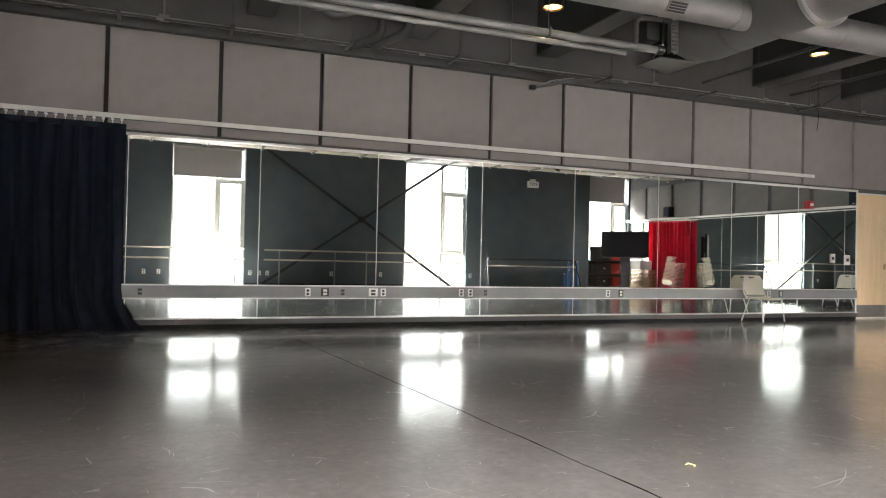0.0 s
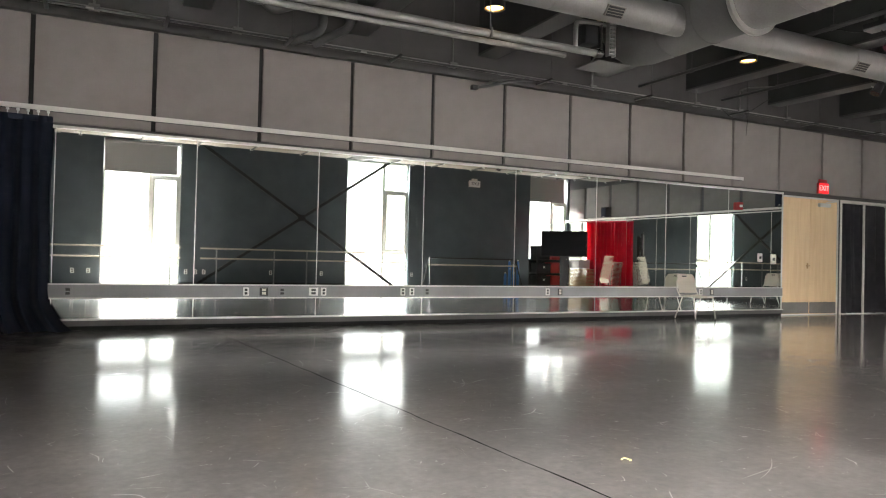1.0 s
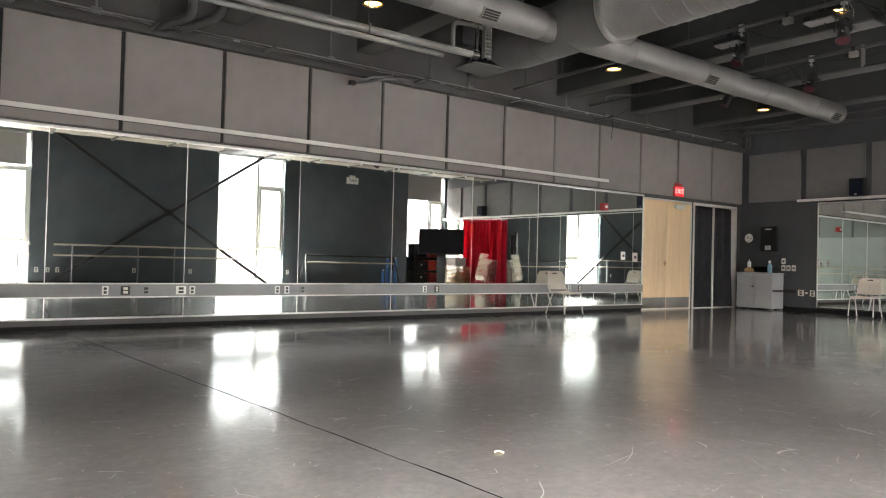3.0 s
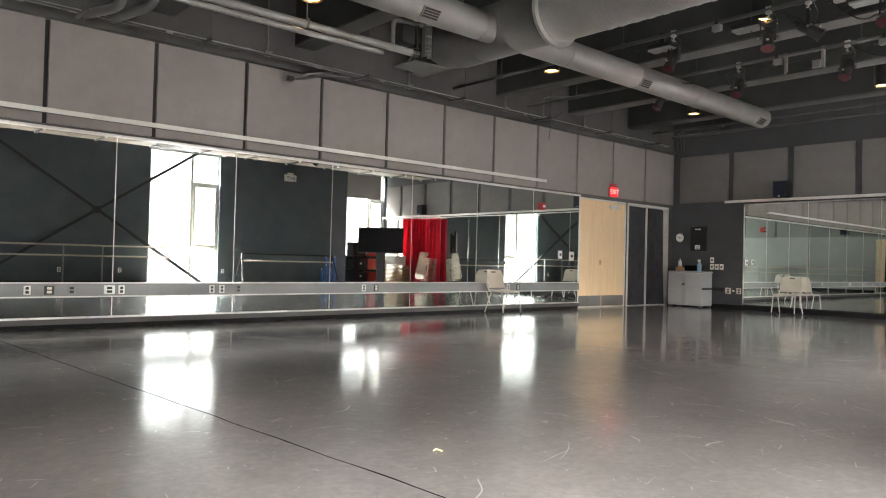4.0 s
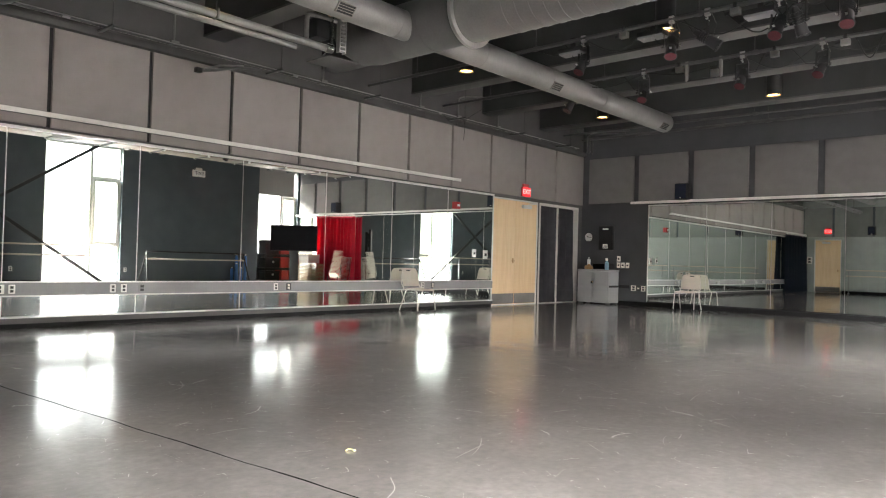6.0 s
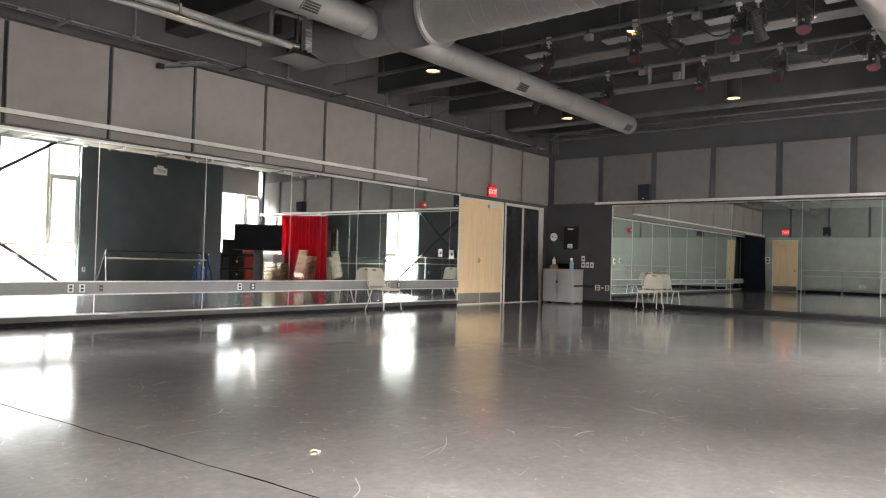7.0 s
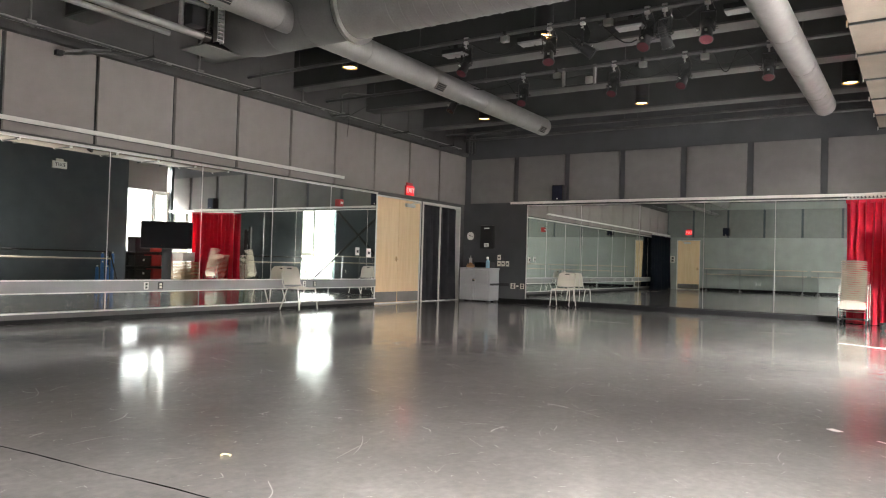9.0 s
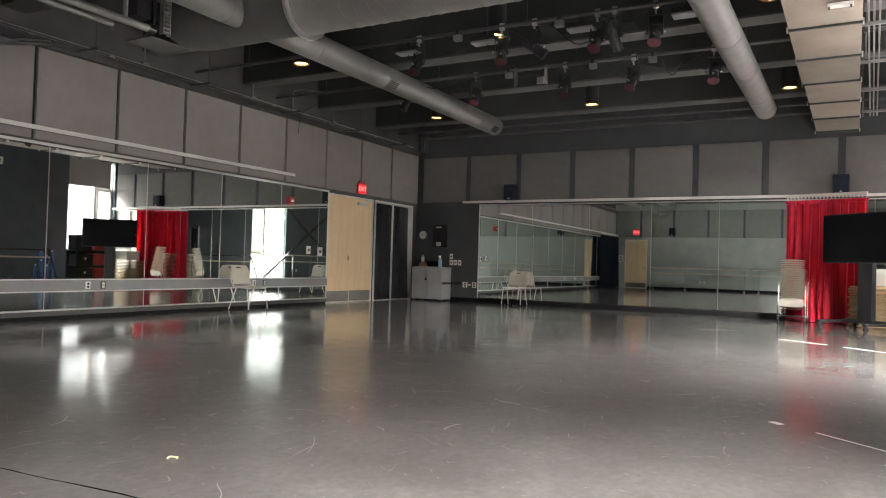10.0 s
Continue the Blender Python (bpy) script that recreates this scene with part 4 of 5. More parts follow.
for x, y, tilt, turn, tail, gel in ((PIPE_A, 4.60, 30, 75, 0.3, True), (PIPE_A, 3.46, 25, 110, 0.35, True), (PIPE_A, 2.31, 35, 80, -0.3, True), (PIPE_A, 2.12, 30, 250, 0.3, False), (PIPE_A, 1.68, 28, 95, 0.35, True),
                                    (PIPE_A, 3.05, 55, 200, 0.3, False), (PIPE_B, 5.88, 30, 60, 0.3, True), (PIPE_B, 4.68, 32, 100, 0.35, True), (PIPE_B, 3.30, 30, 85, -0.3, True), (PIPE_B, 2.35, 34, 70, 0.4, True), (PIPE_B, 1.34, 25, 95, 0.3, True)):
    stage_light(pose(x, y, GRID_Z - 0.012), tilt, turn, tail, gel)


def work_light(m):
    s = thing("work_light", m, "pale flat work light on the lighting pipe", "work light", "work lights")
    part("panel", box(-0.09, -0.15, -0.190, 0.07, 0.15, -0.165, bevel=0.008), RACEWAY, s)
    part("housing", box(-0.09, -0.16, -0.164, 0.08, 0.16, -0.110, bevel=0.01), BLACK_SATIN, s)
    part("bracket", box(-0.015, -0.03, -0.11, 0.015, 0.03, 0.03, bevel=0.004), BLACK, s)


for y in (4.77, 3.70, 2.50, 1.36):
    work_light(pose(PIPE_A + 0.03, y, GRID_Z + 0.02))

for x, y0, y1, sag, seed in ((PIPE_A, 5.3, 4.6, 0.12, 1), (PIPE_A, 4.6, 3.7, 0.20, 2), (PIPE_A, 3.4, 2.4, 0.24, 3), (PIPE_A, 2.9, 2.1, 0.30, 4), (PIPE_A, 2.3, 1.7, 0.12, 8), (PIPE_B, 5.8, 4.7, 0.12, 5), (PIPE_B, 4.7, 3.4, 0.10, 5), (PIPE_B, 3.3, 2.4, 0.22, 6), (PIPE_B, 2.4, 1.4, 0.16, 7), (PIPE_B, 2.0, 1.7, 0.26, 9)):
    c = thing("hanging_cable", pose(x + 0.03, y0, GRID_Z - 0.02), "black power cable looped along the lighting pipe", "cable", "lighting cables")
    bm = bmesh.new()
    n = 10
    add_path(bm, [(0.02 * math.sin(seed + k), (y1 - y0) * k / n, -sag * math.sin(math.pi * k / n) ** 1.3) for k in range(n + 1)], 0.008, 6)
    part("cord", bm, BLACK, c)
for x, y in ((PIPE_A, 5.95), (PIPE_A, 4.05), (PIPE_A, 2.75), (PIPE_B, 4.15), (PIPE_B, 2.9), (PIPE_B, 2.1)):
    ob = thing("outlet_box", pose(x, y, GRID_Z), "small metal outlet box clamped to the lighting pipe", "outlet box", "pipe outlet boxes")
    part("case", box(-0.035, -0.05, -0.10, 0.035, 0.05, -0.026, bevel=0.006), ALU, ob)
    part("clamp", box(-0.03, -0.02, -0.026, 0.03, 0.02, 0.034, bevel=0.006), BLACK, ob)
    part("plug", tube((0, 0.05, -0.06), (0, 0.11, -0.07), 0.022, 10), BLACK_SATIN, ob)
ho = thing("hoist_frame", pose(PIPE_B, 3.8, 3.42), "black steel frame hung below the lighting pipe", "frame")
bm = bmesh.new()
add_path(bm, [(0.0, 0.24, 0.24), (0, 0.24, 0.0), (0, -0.22, 0.0), (0, -0.22, 0.24)], 0.014, 8)
part("hanger", bm, BLACK, ho)
for y in (0.24, -0.22):
    part("strut", box(-0.02, y - 0.02, 0.0, 0.02, y + 0.02, 0.27, bevel=0.004), PIPE, ho)
part("motor_box", box(-0.05, -0.20, 0.0, 0.05, -0.10, 0.10, bevel=0.01), ALU, ho)

# ---- wall fittings ----
def plate(m, w, h, material, slots, label, category="socket", group="wall plates"):
    p = thing("wall_plate", m, label, category, group)
    part("cover", box(-w / 2, -0.008, -h / 2, w / 2, 0, h / 2, bevel=0.003), material, p)
    for k in range(slots):
        z = (k - (slots - 1) / 2) * h * 0.42
        part("insert", box(-w * 0.24, -0.011, z - h * 0.15, w * 0.24, -0.0085, z + h * 0.15, bevel=0.001), DARK_PLATE if material is not DARK_PLATE else PLATE, p)
    return p


for x, w, mt in ((-0.27, 0.10, RACEWAY), (1.60, 0.075, WHITE), (1.81, 0.11, DARK_PLATE), (2.03, 0.10, RACEWAY), (2.42, 0.13, WHITE), (2.55, 0.075, WHITE), (3.62, 0.075, WHITE), (3.75, 0.075, WHITE), (3.97, 0.10, RACEWAY), (5.91, 0.075, WHITE), (6.13, 0.09, DARK_PLATE), (8.95, 0.075, WHITE), (9.2, 0.09, DARK_PLATE)):
    plate(pose(x, YN - 0.0605, 0.422), w * 0.9, 0.098, mt, 2, "power socket set in the grey raceway")
for y, z in ((7.62, 1.01), (7.62, 0.87), (7.515, 0.87), (7.405, 0.87)):
    plate(pose(XE, y, z, 0, 0, -90), 0.085, 0.12, PLATE, 1, "almond light switch on the charcoal wall", "switch")
for y, w in ((7.25, 0.12), (7.02, 0.10)):
    plate(pose(XE, y, 0.375, 0, 0, -90), w, 0.12, PLATE, 2, "power socket low on the charcoal wall")
plate(pose(XE, 7.135, 0.375, 0, 0, -90), 0.11, 0.11, DARK_PLATE, 1, "dark data outlet low on the charcoal wall")
for x in (-0.5, -0.15, 2.12, 2.36, 2.57, 4.32, 5.75, 8.55):
    plate(pose(x, YS, 0.38, 0, 0, 180), 0.08, 0.12, WHITE, 2, "white power socket on the slate wall")
for y in (4.87, 4.72):
    plate(pose(XW, y, 0.34, 0, 0, 90), 0.08, 0.12, WHITE, 2, "white power socket on the end wall")
plate(pose(10.38, YN - 0.026, 1.02), 0.11, 0.15, WHITE, 1, "white switch plate fixed on the long mirror", "switch")
plate(pose(10.72, YN - 0.026, 1.00), 0.13, 0.17, WHITE, 1, "white control plate fixed on the long mirror", "switch")
plate(pose(XW, 8.30, 1.30, 0, 0, 90), 0.20, 0.28, PLATE, 2, "pale control panel beside the door", "switch")

clk = thing("wall_clock", pose(XE, 8.375, 1.495, 0, 0, -90), "round white clock with a black rim", "clock")
part("rim", tube((0, 0, 0), (0, -0.035, 0), 0.112, 32), BLACK_SATIN, clk)
part("dial", tube((0, -0.034, 0), (0, -0.038, 0), 0.096, 32), WHITE, clk)
for k in range(12):
    a = radians(30 * k)
    part("tick", box(0.082 * math.sin(a) - 0.003, -0.040, 0.082 * math.cos(a) - 0.006, 0.082 * math.sin(a) + 0.003, -0.0385, 0.082 * math.cos(a) + 0.006), BLACK, clk)
for ang, ln_, wd in ((-60, 0.05, 0.006), (95, 0.075, 0.004)):
    bm = box(-wd, -0.043, -0.008, wd, -0.041, ln_)
    bmesh.ops.rotate(bm, verts=bm.verts, cent=(0, 0, 0), matrix=Matrix.Rotation(radians(ang), 3, "Y"))
    part("pointer", bm, BLACK, clk)

disp = thing("wall_dispenser", pose(XE, 7.905, 1.20, 0, 0, -90), "tall black wall box with a white label", "wall box")
part("body", box(-0.17, -0.11, 0.0, 0.17, 0, 0.54, bevel=0.02), BLACK_SATIN, disp)
part("label_plate", box(-0.06, -0.114, 0.04, 0.06, -0.1105, 0.13, bevel=0.001), WHITE, disp, "white printed label")
part("badge", box(-0.07, -0.114, 0.46, 0.07, -0.1105, 0.485, bevel=0.001), WHITE, disp, "pale maker's bar")
for z in (0.06, 0.085, 0.11):
    part("print_bar", box(-0.045, -0.116, z - 0.005, 0.045, -0.1145, z + 0.005), DARK_PLATE, disp)


def loudspeaker(m):
    s = thing("loudspeaker", m, "black wall loudspeaker on a swivel bracket", "loudspeaker", "wall loudspeakers")
    part("cabinet", box(-0.13, -0.26, 0.0, 0.13, -0.05, 0.34, bevel=0.02), BLACK_SATIN, s)
    part("grille", box(-0.112, -0.268, 0.02, 0.112, -0.2605, 0.32, bevel=0.004), BLACK_CLOTH, s)
    part("bracket", box(-0.03, -0.05, 0.14, 0.03, -0.002, 0.20, bevel=0.004), BLACK, s)
    part("badge", box(-0.02, -0.271, 0.03, 0.02, -0.2685, 0.045), ALU, s)


loudspeaker(pose(XE - 0.05, 6.10, 2.25, 0, 0, -90))
loudspeaker(pose(XE - 0.05, -0.13, 2.25, 0, 0, -90))
loudspeaker(pose(XW + 0.05, 6.03, 2.33, 0, 0, 90))
loudspeaker(pose(XW + 0.05, 0.42, 2.33, 0, 0, 90))
fa = thing("fire_alarm", pose(9.83, YN - 0.026, 1.89), "small red fire alarm with white strobe on the mirror", "fire alarm")
part("body", box(-0.06, -0.05, -0.065, 0.06, 0, 0.065, bevel=0.008), RED_PLASTIC, fa)
part("strobe", box(-0.03, -0.065, -0.02, 0.03, -0.0505, 0.02, bevel=0.004), WHITE, fa)


# ---- chairs ----
def add_shell(bm, rows, thick):
    """A bent plastic shell through rows of points, given thickness."""
    vs = [[bm.verts.new(p) for p in r] for r in rows]
    for a, b in zip(vs, vs[1:]):
        for i in range(len(a) - 1):
            bm.faces.new((a[i], a[i + 1], b[i + 1], b[i]))
    bmesh.ops.solidify(bm, geom=bm.faces[:], thickness=thick)
    return bm


def seat_shell():
    rows = []
    for k in range(9):
        u = k / 8
        x = -0.20 + 0.43 * u
        half = 0.225 - 0.02 * abs(2 * u - 1) ** 3
        z = 0.435 - 0.018 * math.sin(u * math.pi) - (0.035 * max(0, u - 0.75) * 4) ** 1
        rows.append([(x, half * s, z + 0.012 * s * s) for s in (-1, -0.75, -0.4, 0, 0.4, 0.75, 1)])
    return add_shell(bmesh.new(), rows, 0.012)


def back_shell(z0=0.475, tall=0.335):
    rows = []
    for k in range(10):
        u = k / 9
        z = z0 + tall * u
        half = 0.222 - 0.035 * u ** 4 - 0.02 * (1 - u) ** 4
        x = -0.205 - 0.06 * u - (0.030 if k == 9 else 0.012 if k == 8 else 0)
        rows.append([(x - 0.045 * (1 - s * s) * (0.6 + 0.4 * u), half * s, z + (0.012 * (1 - s * s) if k == 9 else 0)) for s in (-1, -0.8, -0.45, 0, 0.45, 0.8, 1)])
    return add_shell(bmesh.new(), rows, 0.010)


def stacking_chair(m, label, legs=True):
    c = thing("stacking_chair", m @ Matrix.Scale(0.877, 4), label, "chair")
    part("seat", seat_shell(), CHAIR_SHELL, c)
    part("backrest", back_shell(), CHAIR_SHELL, c)
    part("grip_slot", box(-0.318, -0.05, 0.765, -0.290, 0.05, 0.785, bevel=0.004), BLACK_SATIN, c, "dark hand grip slot")
    for sy in (-1, 1):
        bm = bmesh.new()
        add_path(bm, [(0.235, 0.235 * sy, 0.012), (0.17, 0.225 * sy, 0.415), (-0.16, 0.225 * sy, 0.415), (-0.235, 0.225 * sy, 0.52), (-0.265, 0.215 * sy, 0.70)], 0.0105, 10)
        part("side_tube", bm, LEG_PAINT, c)
        bm = bmesh.new()
        add_path(bm, [(-0.265, 0.24 * sy, 0.012), (-0.10, 0.228 * sy, 0.410)], 0.0105, 10)
        part("leg", bm, LEG_PAINT, c)
        for x in (0.237, -0.267):
            part("rubber_foot", tube((x, 0.237 * sy, 0.0), (x, 0.237 * sy, 0.03), 0.014, 10), BLACK_SATIN, c)
    part("crossbar", tube((0.15, -0.222, 0.405), (0.15, 0.222, 0.405), 0.009, 8), LEG_PAINT, c)
    return c


stacking_chair(pose(8.52, 8.21, 0, 0, 0, -91), "ivory plastic chair with pale legs backed against the long mirror")
stacking_chair(pose(13.84, 5.85, 0, 0, 0, 184), "ivory plastic chair with pale legs backed against the end mirror")

st = thing("chair_stack", pose(13.74, 0.57, 0, 0, 0, -4) @ Matrix.Scale(0.877, 4), "tall stack of ivory plastic chairs on a black dolly", "chair stack")
for sy in (-0.23, 0.23):
    part("dolly_rail", box(-0.34, sy - 0.02, 0.09, 0.30, sy + 0.02, 0.125, bevel=0.008), BLACK, st)
part("dolly_deck", box(-0.10, -0.21, 0.10, 0.25, 0.21, 0.12, bevel=0.006), BLACK, st)
for sx in (-0.29, 0.25):
    for sy in (-0.23, 0.23):
        part("castor", tube((sx, sy - 0.015, 0.045), (sx, sy + 0.015, 0.045), 0.045, 16), BLACK_SATIN, st)
for sy in (-0.235, 0.235):
    part("dolly_post", box(-0.345, sy - 0.012, 0.125, -0.32, sy + 0.012, 0.34, bevel=0.004), BLACK, st)
rim_me = to_mesh("backrest", back_shell(0.610, 0.024), CHAIR_SHELL)
s_me, b_me = to_mesh("seat", seat_shell(), CHAIR_SHELL), to_mesh("backrest", back_shell(0.475, 0.16), CHAIR_SHELL)
for k in range(19):
    off = pose(0.011 * k - 0.05, 0.003 * math.sin(k * 2.1), -0.165 + 0.042 * k)
    part_mesh("seat", s_me, st, off)
    part_mesh("backrest", b_me if k == 0 else rim_me, st, off)
for sy in (-1, 1):
    part("side_tube", tube((0.20, 0.238 * sy, 0.13), (0.25, 0.238 * sy, 0.80), 0.011, 8), CHROME, st)
    part("side_tube", tube((-0.24, 0.240 * sy, 0.13), (-0.18, 0.240 * sy, 0.75), 0.011, 8), CHROME, st)


# ---- television on its stand, boards, storage ----
tv = thing("television_stand", pose(12.755, -0.42, 0, 0, 0, -134), "black flat television on a black wheeled stand", "television")
scr = part("screen_case", box(-0.70, -0.06, 1.03, 0.70, 0.0, 1.81, bevel=0.012), BLACK_SATIN, tv)
part("screen", box(-0.685, -0.064, 1.05, 0.685, -0.0605, 1.795), SCREEN, scr, "dark switched-off screen")
part("power_light", box(-0.675, -0.067, 1.38, -0.665, -0.0645, 1.39), WHITE, scr)
part("mount", box(-0.25, 0.0, 1.25, 0.25, 0.05, 1.7, bevel=0.006), BLACK, tv)
part("column", box(-0.13, 0.05, 0.10, 0.13, 0.15, 1.75, bevel=0.02), BLACK_SATIN, tv)
for sx in (-1, 1):
    bm = box(sx * 0.42 - 0.035, -0.42, 0.085, sx * 0.42 + 0.035, 0.40, 0.125, bevel=0.008)
    part("foot_bar", bm, BLACK_SATIN, tv)
    for y in (-0.38, 0.36):
        part("castor", tube((sx * 0.42 - 0.016, y, 0.042), (sx * 0.42 + 0.016, y, 0.042), 0.042, 16), BLACK_SATIN, tv)
part("cross_bar", box(-0.42, 0.06, 0.09, 0.42, 0.14, 0.15, bevel=0.008), BLACK_SATIN, tv)

bs = thing("board_stack", pose(13.62, -0.66, 0, 0, 0, -6), "stack of pale plywood step boards against the wall", "boards")
for k in range(16):
    part("board", box(-0.36 + 0.012 * math.sin(k * 1.7), -0.37, 0.01 + 0.042 * k, 0.33 + 0.01 * math.sin(k * 1.7), 0.37 + 0.014 * math.cos(k * 2.3), 0.036 + 0.042 * k, bevel=0.004), BOARD, bs)
wb = thing("paper_box", pose(13.64, -0.72, 0.678, 0, 0, 8), "white carton resting on the stacked boards", "box")
part("carton", box(-0.26, -0.30, 0, 0.26, 0.30, 0.27, bevel=0.006), WHITE, wb)
part("lid", box(-0.27, -0.31, 0.20, 0.27, 0.31, 0.275, bevel=0.006), WHITE, wb)
CART = pose(12.95, -1.45, 0, 0, 0, 3)
cart = thing("equipment_cart", CART, "black wheeled equipment cart loaded with gear", "cart")
for z in (0.10, 0.48, 0.90):
    part("shelf", box(-0.62, -0.26, z, 0.62, 0.26, z + 0.03, bevel=0.006), BLACK_SATIN, cart)
for sx in (-0.60, 0.60):
    for sy in (-0.24, 0.24):
        part("upright", box(sx - 0.016, sy - 0.016, 0.08, sx + 0.016, sy + 0.016, 0.95, bevel=0.003), BLACK, cart)
        part("castor", tube((sx - 0.014, sy, 0.04), (sx + 0.014, sy, 0.04), 0.04, 14), BLACK_SATIN, cart)
part("back_panel", box(-0.60, -0.255, 0.13, 0.60, -0.245, 0.90), BLACK_SATIN, cart)
for x, z, h in ((0.10, 0.93, 0.16), (0.08, 0.51, 0.33), (0.14, 0.13, 0.30), (0.46, 0.51, 0.30), (0.45, 0.13, 0.26)):
    rc = thing("red_bin", CART @ pose(x, 0.02, z), "red plastic storage bin on the black cart", "bin", "storage bins")
    part("bin", box(-0.15, -0.18, 0, 0.15, 0.18, h, bevel=0.02), RED_PLASTIC, rc)
    part("rim", box(-0.16, -0.19, h - 0.035, 0.16, 0.19, h + 0.003, bevel=0.008), RED_PLASTIC, rc)
for x, z, w, h in ((-0.36, 0.93, 0.24, 0.42), (-0.32, 0.51, 0.24, 0.30), (-0.32, 0.13, 0.24, 0.28), (0.42, 0.93, 0.16, 0.22)):
    gc = thing("gear_case", CART @ pose(x, 0.0, z), "black hard gear case on the cart", "case", "gear cases")
    part("case_body", box(-w, -0.2, 0, w, 0.2, h, bevel=0.015), BLACK_SATIN, gc)
    part("lid", box(-w - 0.006, -0.206, h * 0.8, w + 0.006, 0.206, h + 0.004, bevel=0.01), BLACK_SATIN, gc)
    part("case_latch", box(-0.03, 0.2, h * 0.5, 0.03, 0.208, h * 0.7, bevel=0.002), ALU, gc)
for k in range(6):
    bt = thing("water_bottle", pose(11.62 + 0.13 * (k % 3) + 0.02 * k, -1.95 + 0.16 * (k // 3), 0.0), "slim dark blue bottle standing by the window wall", "bottle", "blue bottles")
    h = 0.42 + 0.13 * ((k * 7) % 4)
    part("body", tube((0, 0, 0), (0, 0, h), 0.048, 16, 0.044), BLUE, bt)
    part("neck", tube((0, 0, h), (0, 0, h + 0.05), 0.044, 14, 0.018), BLUE, bt)
    part("cap", tube((0, 0, h + 0.05), (0, 0, h + 0.08), 0.02, 12), WHITE, bt)

# ---- cabinet in the corner ----
cab = thing("storage_cabinet", pose(14.01, 7.965, 0, 0, 0, -90), "grey plastic storage cabinet strapped shut", "cabinet")
part("body", box(-0.385, -0.205, 0.035, 0.385, 0.23, 0.725, bevel=0.012), CABINET, cab)
part("top", box(-0.395, -0.236, 0.728, 0.395, 0.235, 0.763, bevel=0.010), CABINET, cab)
for a, b, h in ((-0.382, -0.004, -0.035), (0.004, 0.382, 0.035)):
    d = part("door", box(a, -0.232, 0.040, b, -0.207, 0.722, bevel=0.010), CABINET, cab)
    for z0, z1 in ((0.405, 0.700), (0.065, 0.375)):
        part("inset", box(a + 0.035, -0.240, z0, b - 0.035, -0.2325, z1, bevel=0.006), CABINET, d)
    for k in range(6):
        part("pull_rib", box(h - 0.016 + 0.006 * math.sin(k * 1.9), -0.252, 0.10 + 0.1 * k, h + 0.016 + 0.006 * math.sin(k * 1.9), -0.2325, 0.185 + 0.1 * k, bevel=0.006), CABINET, d)
part("latch", box(-0.03, -0.262, 0.46, 0.03, -0.2525, 0.51, bevel=0.004), CHROME, cab)
part("strap", box(0.387, -0.20, 0.375, 0.392, 0.225, 0.420), BLACK, cab, "black webbing strap")
for sx in (-0.34, 0.34):
    for sy in (-0.16, 0.18):
        part("foot", box(sx - 0.04, sy - 0.03, 0, sx + 0.04, sy + 0.03, 0.034, bevel=0.006), CABINET_DARK, cab)
Z = 0.763
pl = thing("player", pose(14.06, 7.87, Z, 0, 0, -90), "low black player box on the cabinet", "player")
part("case", box(-0.19, -0.14, 0.008, 0.19, 0.14, 0.135, bevel=0.008), BLACK_SATIN, pl)
part("front_panel", box(-0.17, -0.146, 0.02, 0.17, -0.1405, 0.12, bevel=0.002), SCREEN, pl)
for x in (-0.15, 0.15):
    part("foot", box(x - 0.02, -0.1, 0, x + 0.02, 0.1, 0.009), BLACK, pl)
sp = thing("spray_bottle", pose(13.85, 7.665, Z), "pale blue spray bottle on the cabinet", "bottle")
part("bottle", tube((0, 0, 0), (0, 0, 0.15), 0.045, 18), PALE_BLUE, sp)
part("neck", tube((0, 0, 0.15), (0, 0, 0.195), 0.043, 16, 0.014), PALE_BLUE, sp)
part("trigger", box(-0.05, -0.015, 0.195, 0.02, 0.015, 0.25, bevel=0.005), WHITE, sp)
wbt = thing("lotion_bottle", pose(13.95, 8.17, Z), "white pump bottle on the cabinet", "bottle")
part("bottle", tube((0, 0, 0), (0, 0, 0.22), 0.036, 16), WHITE, wbt)
part("pump", tube((0, 0, 0.22), (0, 0, 0.265), 0.012, 8), WHITE, wbt)
tn = thing("brass_ornament", pose(13.83, 8.10, Z), "small crumpled brass ornament on the cabinet", "ornament")
bm = bmesh.new()
bmesh.ops.create_icosphere(bm, subdivisions=3, radius=0.07, matrix=Matrix.Translation((0, 0, 0.045)))
for v in bm.verts:
    v.co = Vector((v.co.x * 0.8, v.co.y * 1.5, max(0.0, v.co.z * (0.8 + 0.5 * noise.noise(v.co * 22)))))
part("body", bm, BRASS, tn)
cr = thing("cable_cover", pose(XE, 7.47, 0.40, 0, 0, -90), "short black cable cover on the charcoal wall", "cable cover")
part("cover", box(-0.13, -0.02, -0.035, 0.13, 0, 0.035, bevel=0.005), BLACK_SATIN, cr)

# ---- marks on the floor ----
seam = thing("floor_seam", pose(1.0, 0, 0), "black open seam between two vinyl sheets", "seam", "", "structure")
rnd = random.Random(5)
y = 7.55
while y > -1.6:
    L = rnd.uniform(0.5, 1.1)
    bm = bmesh.new()
    n = 8
    last = None
    for k in range(n + 1):
        yy = y - L * k / n
        xx = 0.232 + (7.55 - yy) * 0.083 + 0.004 * math.sin(yy * 9) + rnd.uniform(-0.002, 0.002)
        w = 0.0028 + 0.003 * rnd.random()
        pair = (bm.verts.new((xx - w, yy, 0.0015)), bm.verts.new((xx + w, yy, 0.0015)))
        if last:
            bm.faces.new((last[0], last[1], pair[1], pair[0]))
        last = pair
    part("gap", bm, SEAM, seam)
    y -= L


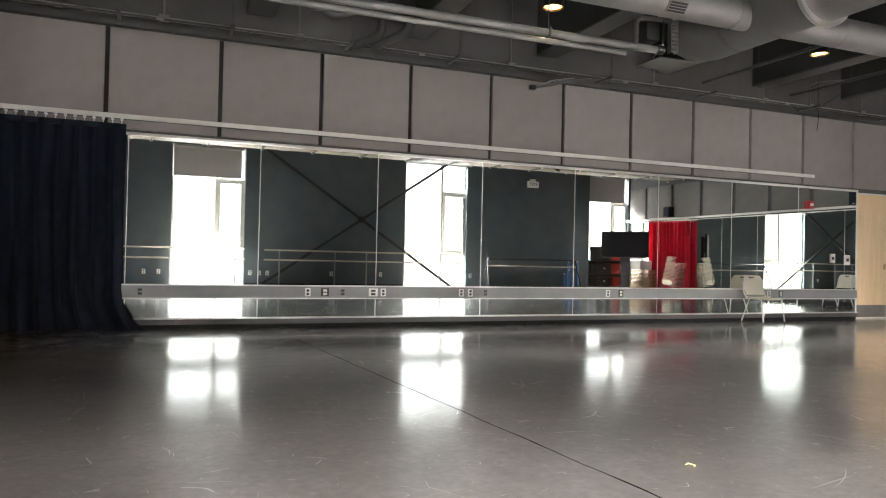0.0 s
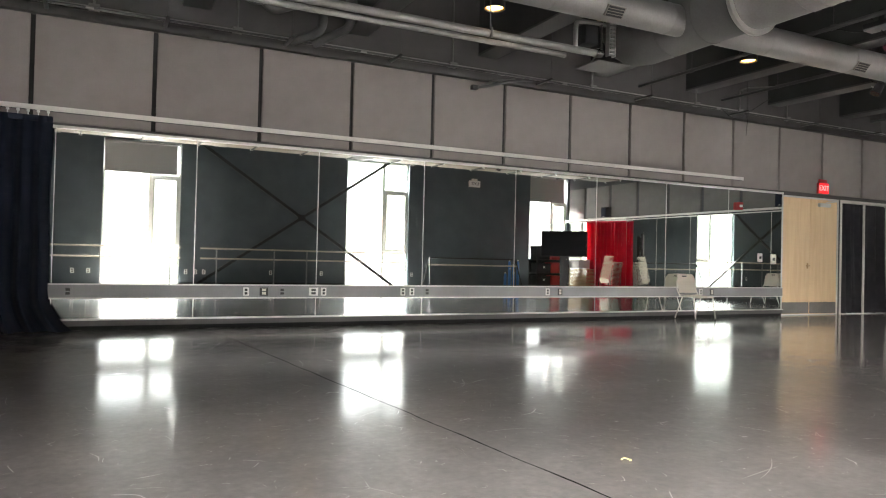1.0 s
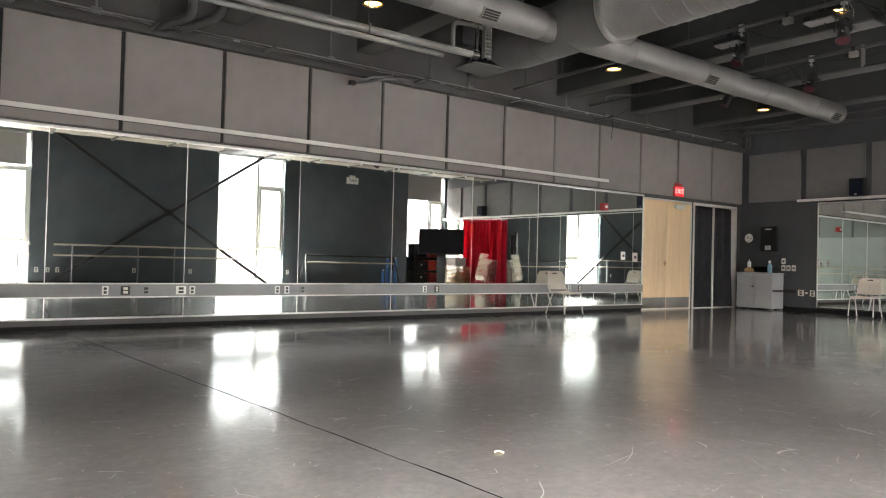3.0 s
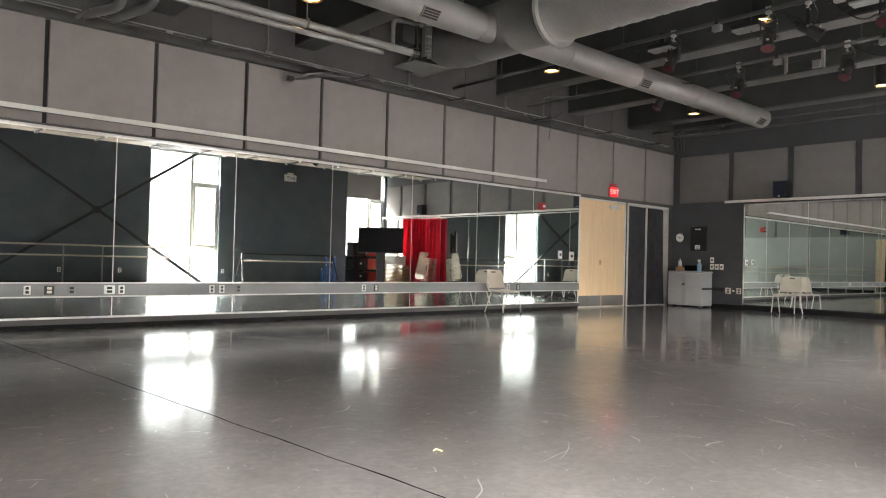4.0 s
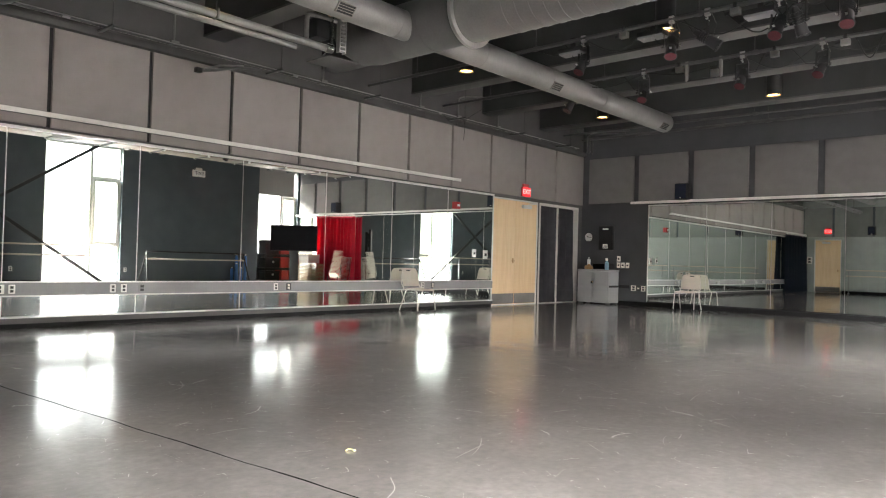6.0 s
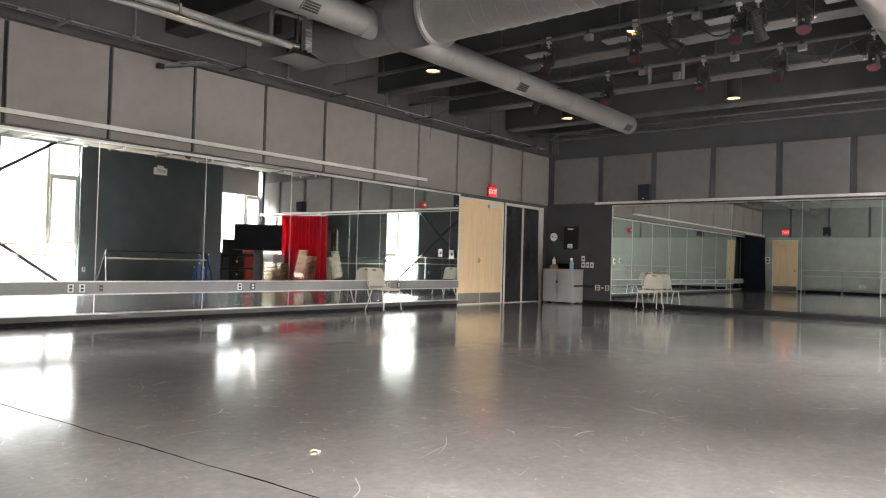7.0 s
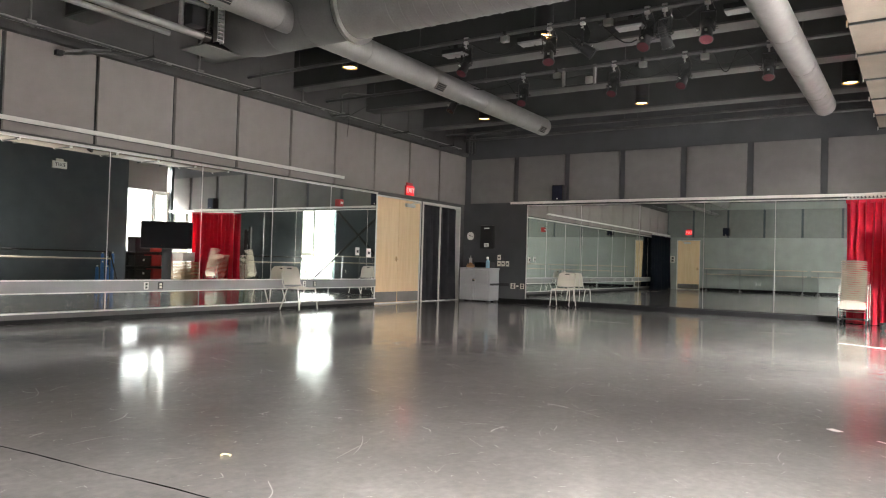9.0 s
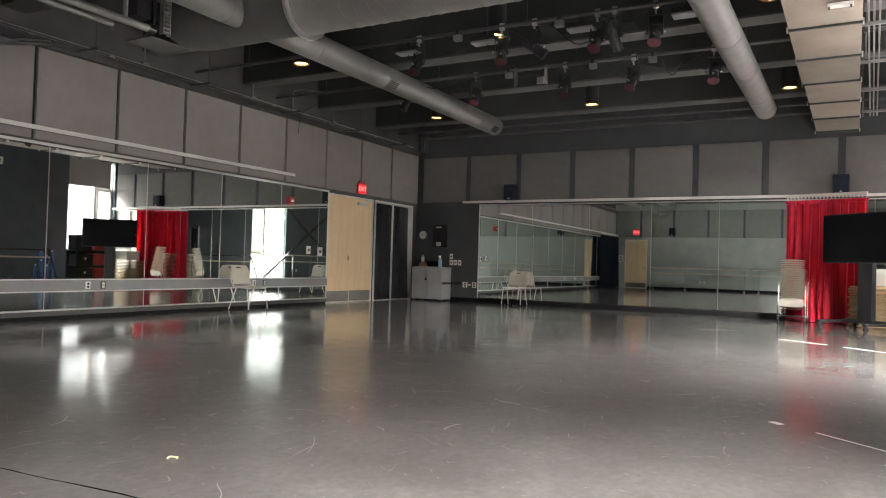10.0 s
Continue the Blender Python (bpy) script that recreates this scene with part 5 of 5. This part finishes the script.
# a flat floor strip, for worn tape and for painted slivers of light
def tape(a, b, w, material, label):
    a, b = Vector(a), Vector(b)
    d = (b - a).to_2d()
    m = pose(*((a + b) / 2), 0, 0, math.degrees(math.atan2(d.y, d.x)))
    t = thing("tape_or_light_strip", m, label, "tape", "floor tape")
    part("strip", box(-d.length / 2, -w / 2, 0.0005, d.length / 2, w / 2, 0.003, bevel=0.0008), material, t)


# three slivers of light, built as bright white strips; worn tape after them
tape((9.99, 0.57, 0), (9.65, 0.04, 0), 0.035, LIGHT_SLIVER, "sliver of light on the dark floor, built as white strip")
tape((9.51, -0.13, 0), (9.17, -0.55, 0), 0.03, LIGHT_SLIVER, "sliver of light on the dark floor, built as white strip")
tape((4.28, 0.07, 0), (3.95, -0.34, 0), 0.011, LIGHT_SLIVER, "thin sliver of light on the floor, built as white strip")
tape((1.24, 7.60, 0), (2.05, 7.55, 0), 0.022, PALE_TAPE, "worn grey tape strip on the floor")
tape((10.78, 4.30, 0), (10.70, 3.43, 0), 0.03, PALE_TAPE, "worn grey tape strip on the floor")
tape((10.81, 1.69, 0), (10.95, 1.15, 0), 0.03, PALE_TAPE, "worn grey tape strip on the floor")
# a round glint of light, modelled as a small white flake
sc = thing("floor_glint", pose(4.41, 0.27, 0, 0, 0, 50), "small bright glint on the floor, built as a white flake", "scrap")
part("scrap", box(-0.036, -0.022, 0.0008, 0.036, 0.022, 0.004, bevel=0.0015), LIGHT_SLIVER, sc)
lf = thing("dry_leaf", pose(2.08, 2.39, 0, 0, 0, -30), "small curled pale scrap lying on the floor", "scrap")
bm = bmesh.new()
add_path(bm, [(-0.022, 0.0, 0.004), (-0.01, 0.010, 0.009), (0.006, 0.007, 0.006), (0.02, -0.006, 0.005), (0.012, -0.012, 0.004)], 0.0035, 6)
part("curl", bm, LITTER, lf)


# shoe scuffs, painted pale as if catching light, thickest where the dancers turn
rnd = random.Random(77)
bm = bmesh.new()
for i in range(120):
    x, y = rnd.gauss(4.2, 1.9), rnd.gauss(3.4, 1.6)
    if not (0.2 < x < 11 and 1.2 < y < 8.0):
        continue
    L, a, turn = rnd.uniform(0.05, 0.22) * (1.8 if rnd.random() < 0.1 else 1), rnd.gauss(0.5, 0.7), rnd.uniform(-0.7, 0.7)
    half = rnd.uniform(0.0006, 0.0014)
    last = None
    for k in range(6):
        u = k / 5
        t = a + turn * u
        px, py = x + L * u * math.cos(a + turn * u * 0.5), y + L * u * math.sin(a + turn * u * 0.5)
        h = half * math.sin(math.pi * (0.08 + 0.84 * u))
        pair = (bm.verts.new((px - h * math.sin(t), py + h * math.cos(t), 0.0012)), bm.verts.new((px + h * math.sin(t), py - h * math.cos(t), 0.0012)))
        if last:
            bm.faces.new((last[0], last[1], pair[1], pair[0]))
        last = pair
solid("scuff_marks", bm, SCUFF, "fine pale shoe scuffs scattered over the vinyl", "scuffs", "stuff")
for pts in (((2.33, 2.00), (2.50, 2.04), (2.64, 2.07)), ((2.42, 1.98), (2.58, 2.06), (2.72, 2.17)), ((1.75, 3.05), (1.90, 3.06), (2.02, 3.03))):
    m = thing("scuff_streak", pose(*pts[0], 0), "long pale shoe streak on the vinyl floor", "scuff", "long scuffs")
    bm = bmesh.new()
    last = None
    for k in range(13):
        u = k / 12
        p0, p1, p2 = (Vector(q) - Vector(pts[0]) for q in pts)
        c = p0 * (1 - u) ** 2 + (p1 * 2 - (p0 + p2) * 0.5) * 2 * u * (1 - u) + p2 * u * u
        h = 0.0028 * math.sin(math.pi * (0.05 + 0.9 * u))
        pair = (bm.verts.new((c.x, c.y + h, 0.0014)), bm.verts.new((c.x, c.y - h, 0.0014)))
        if last:
            bm.faces.new((last[0], last[1], pair[1], pair[0]))
        last = pair
    part("streak", bm, SCUFF, m)
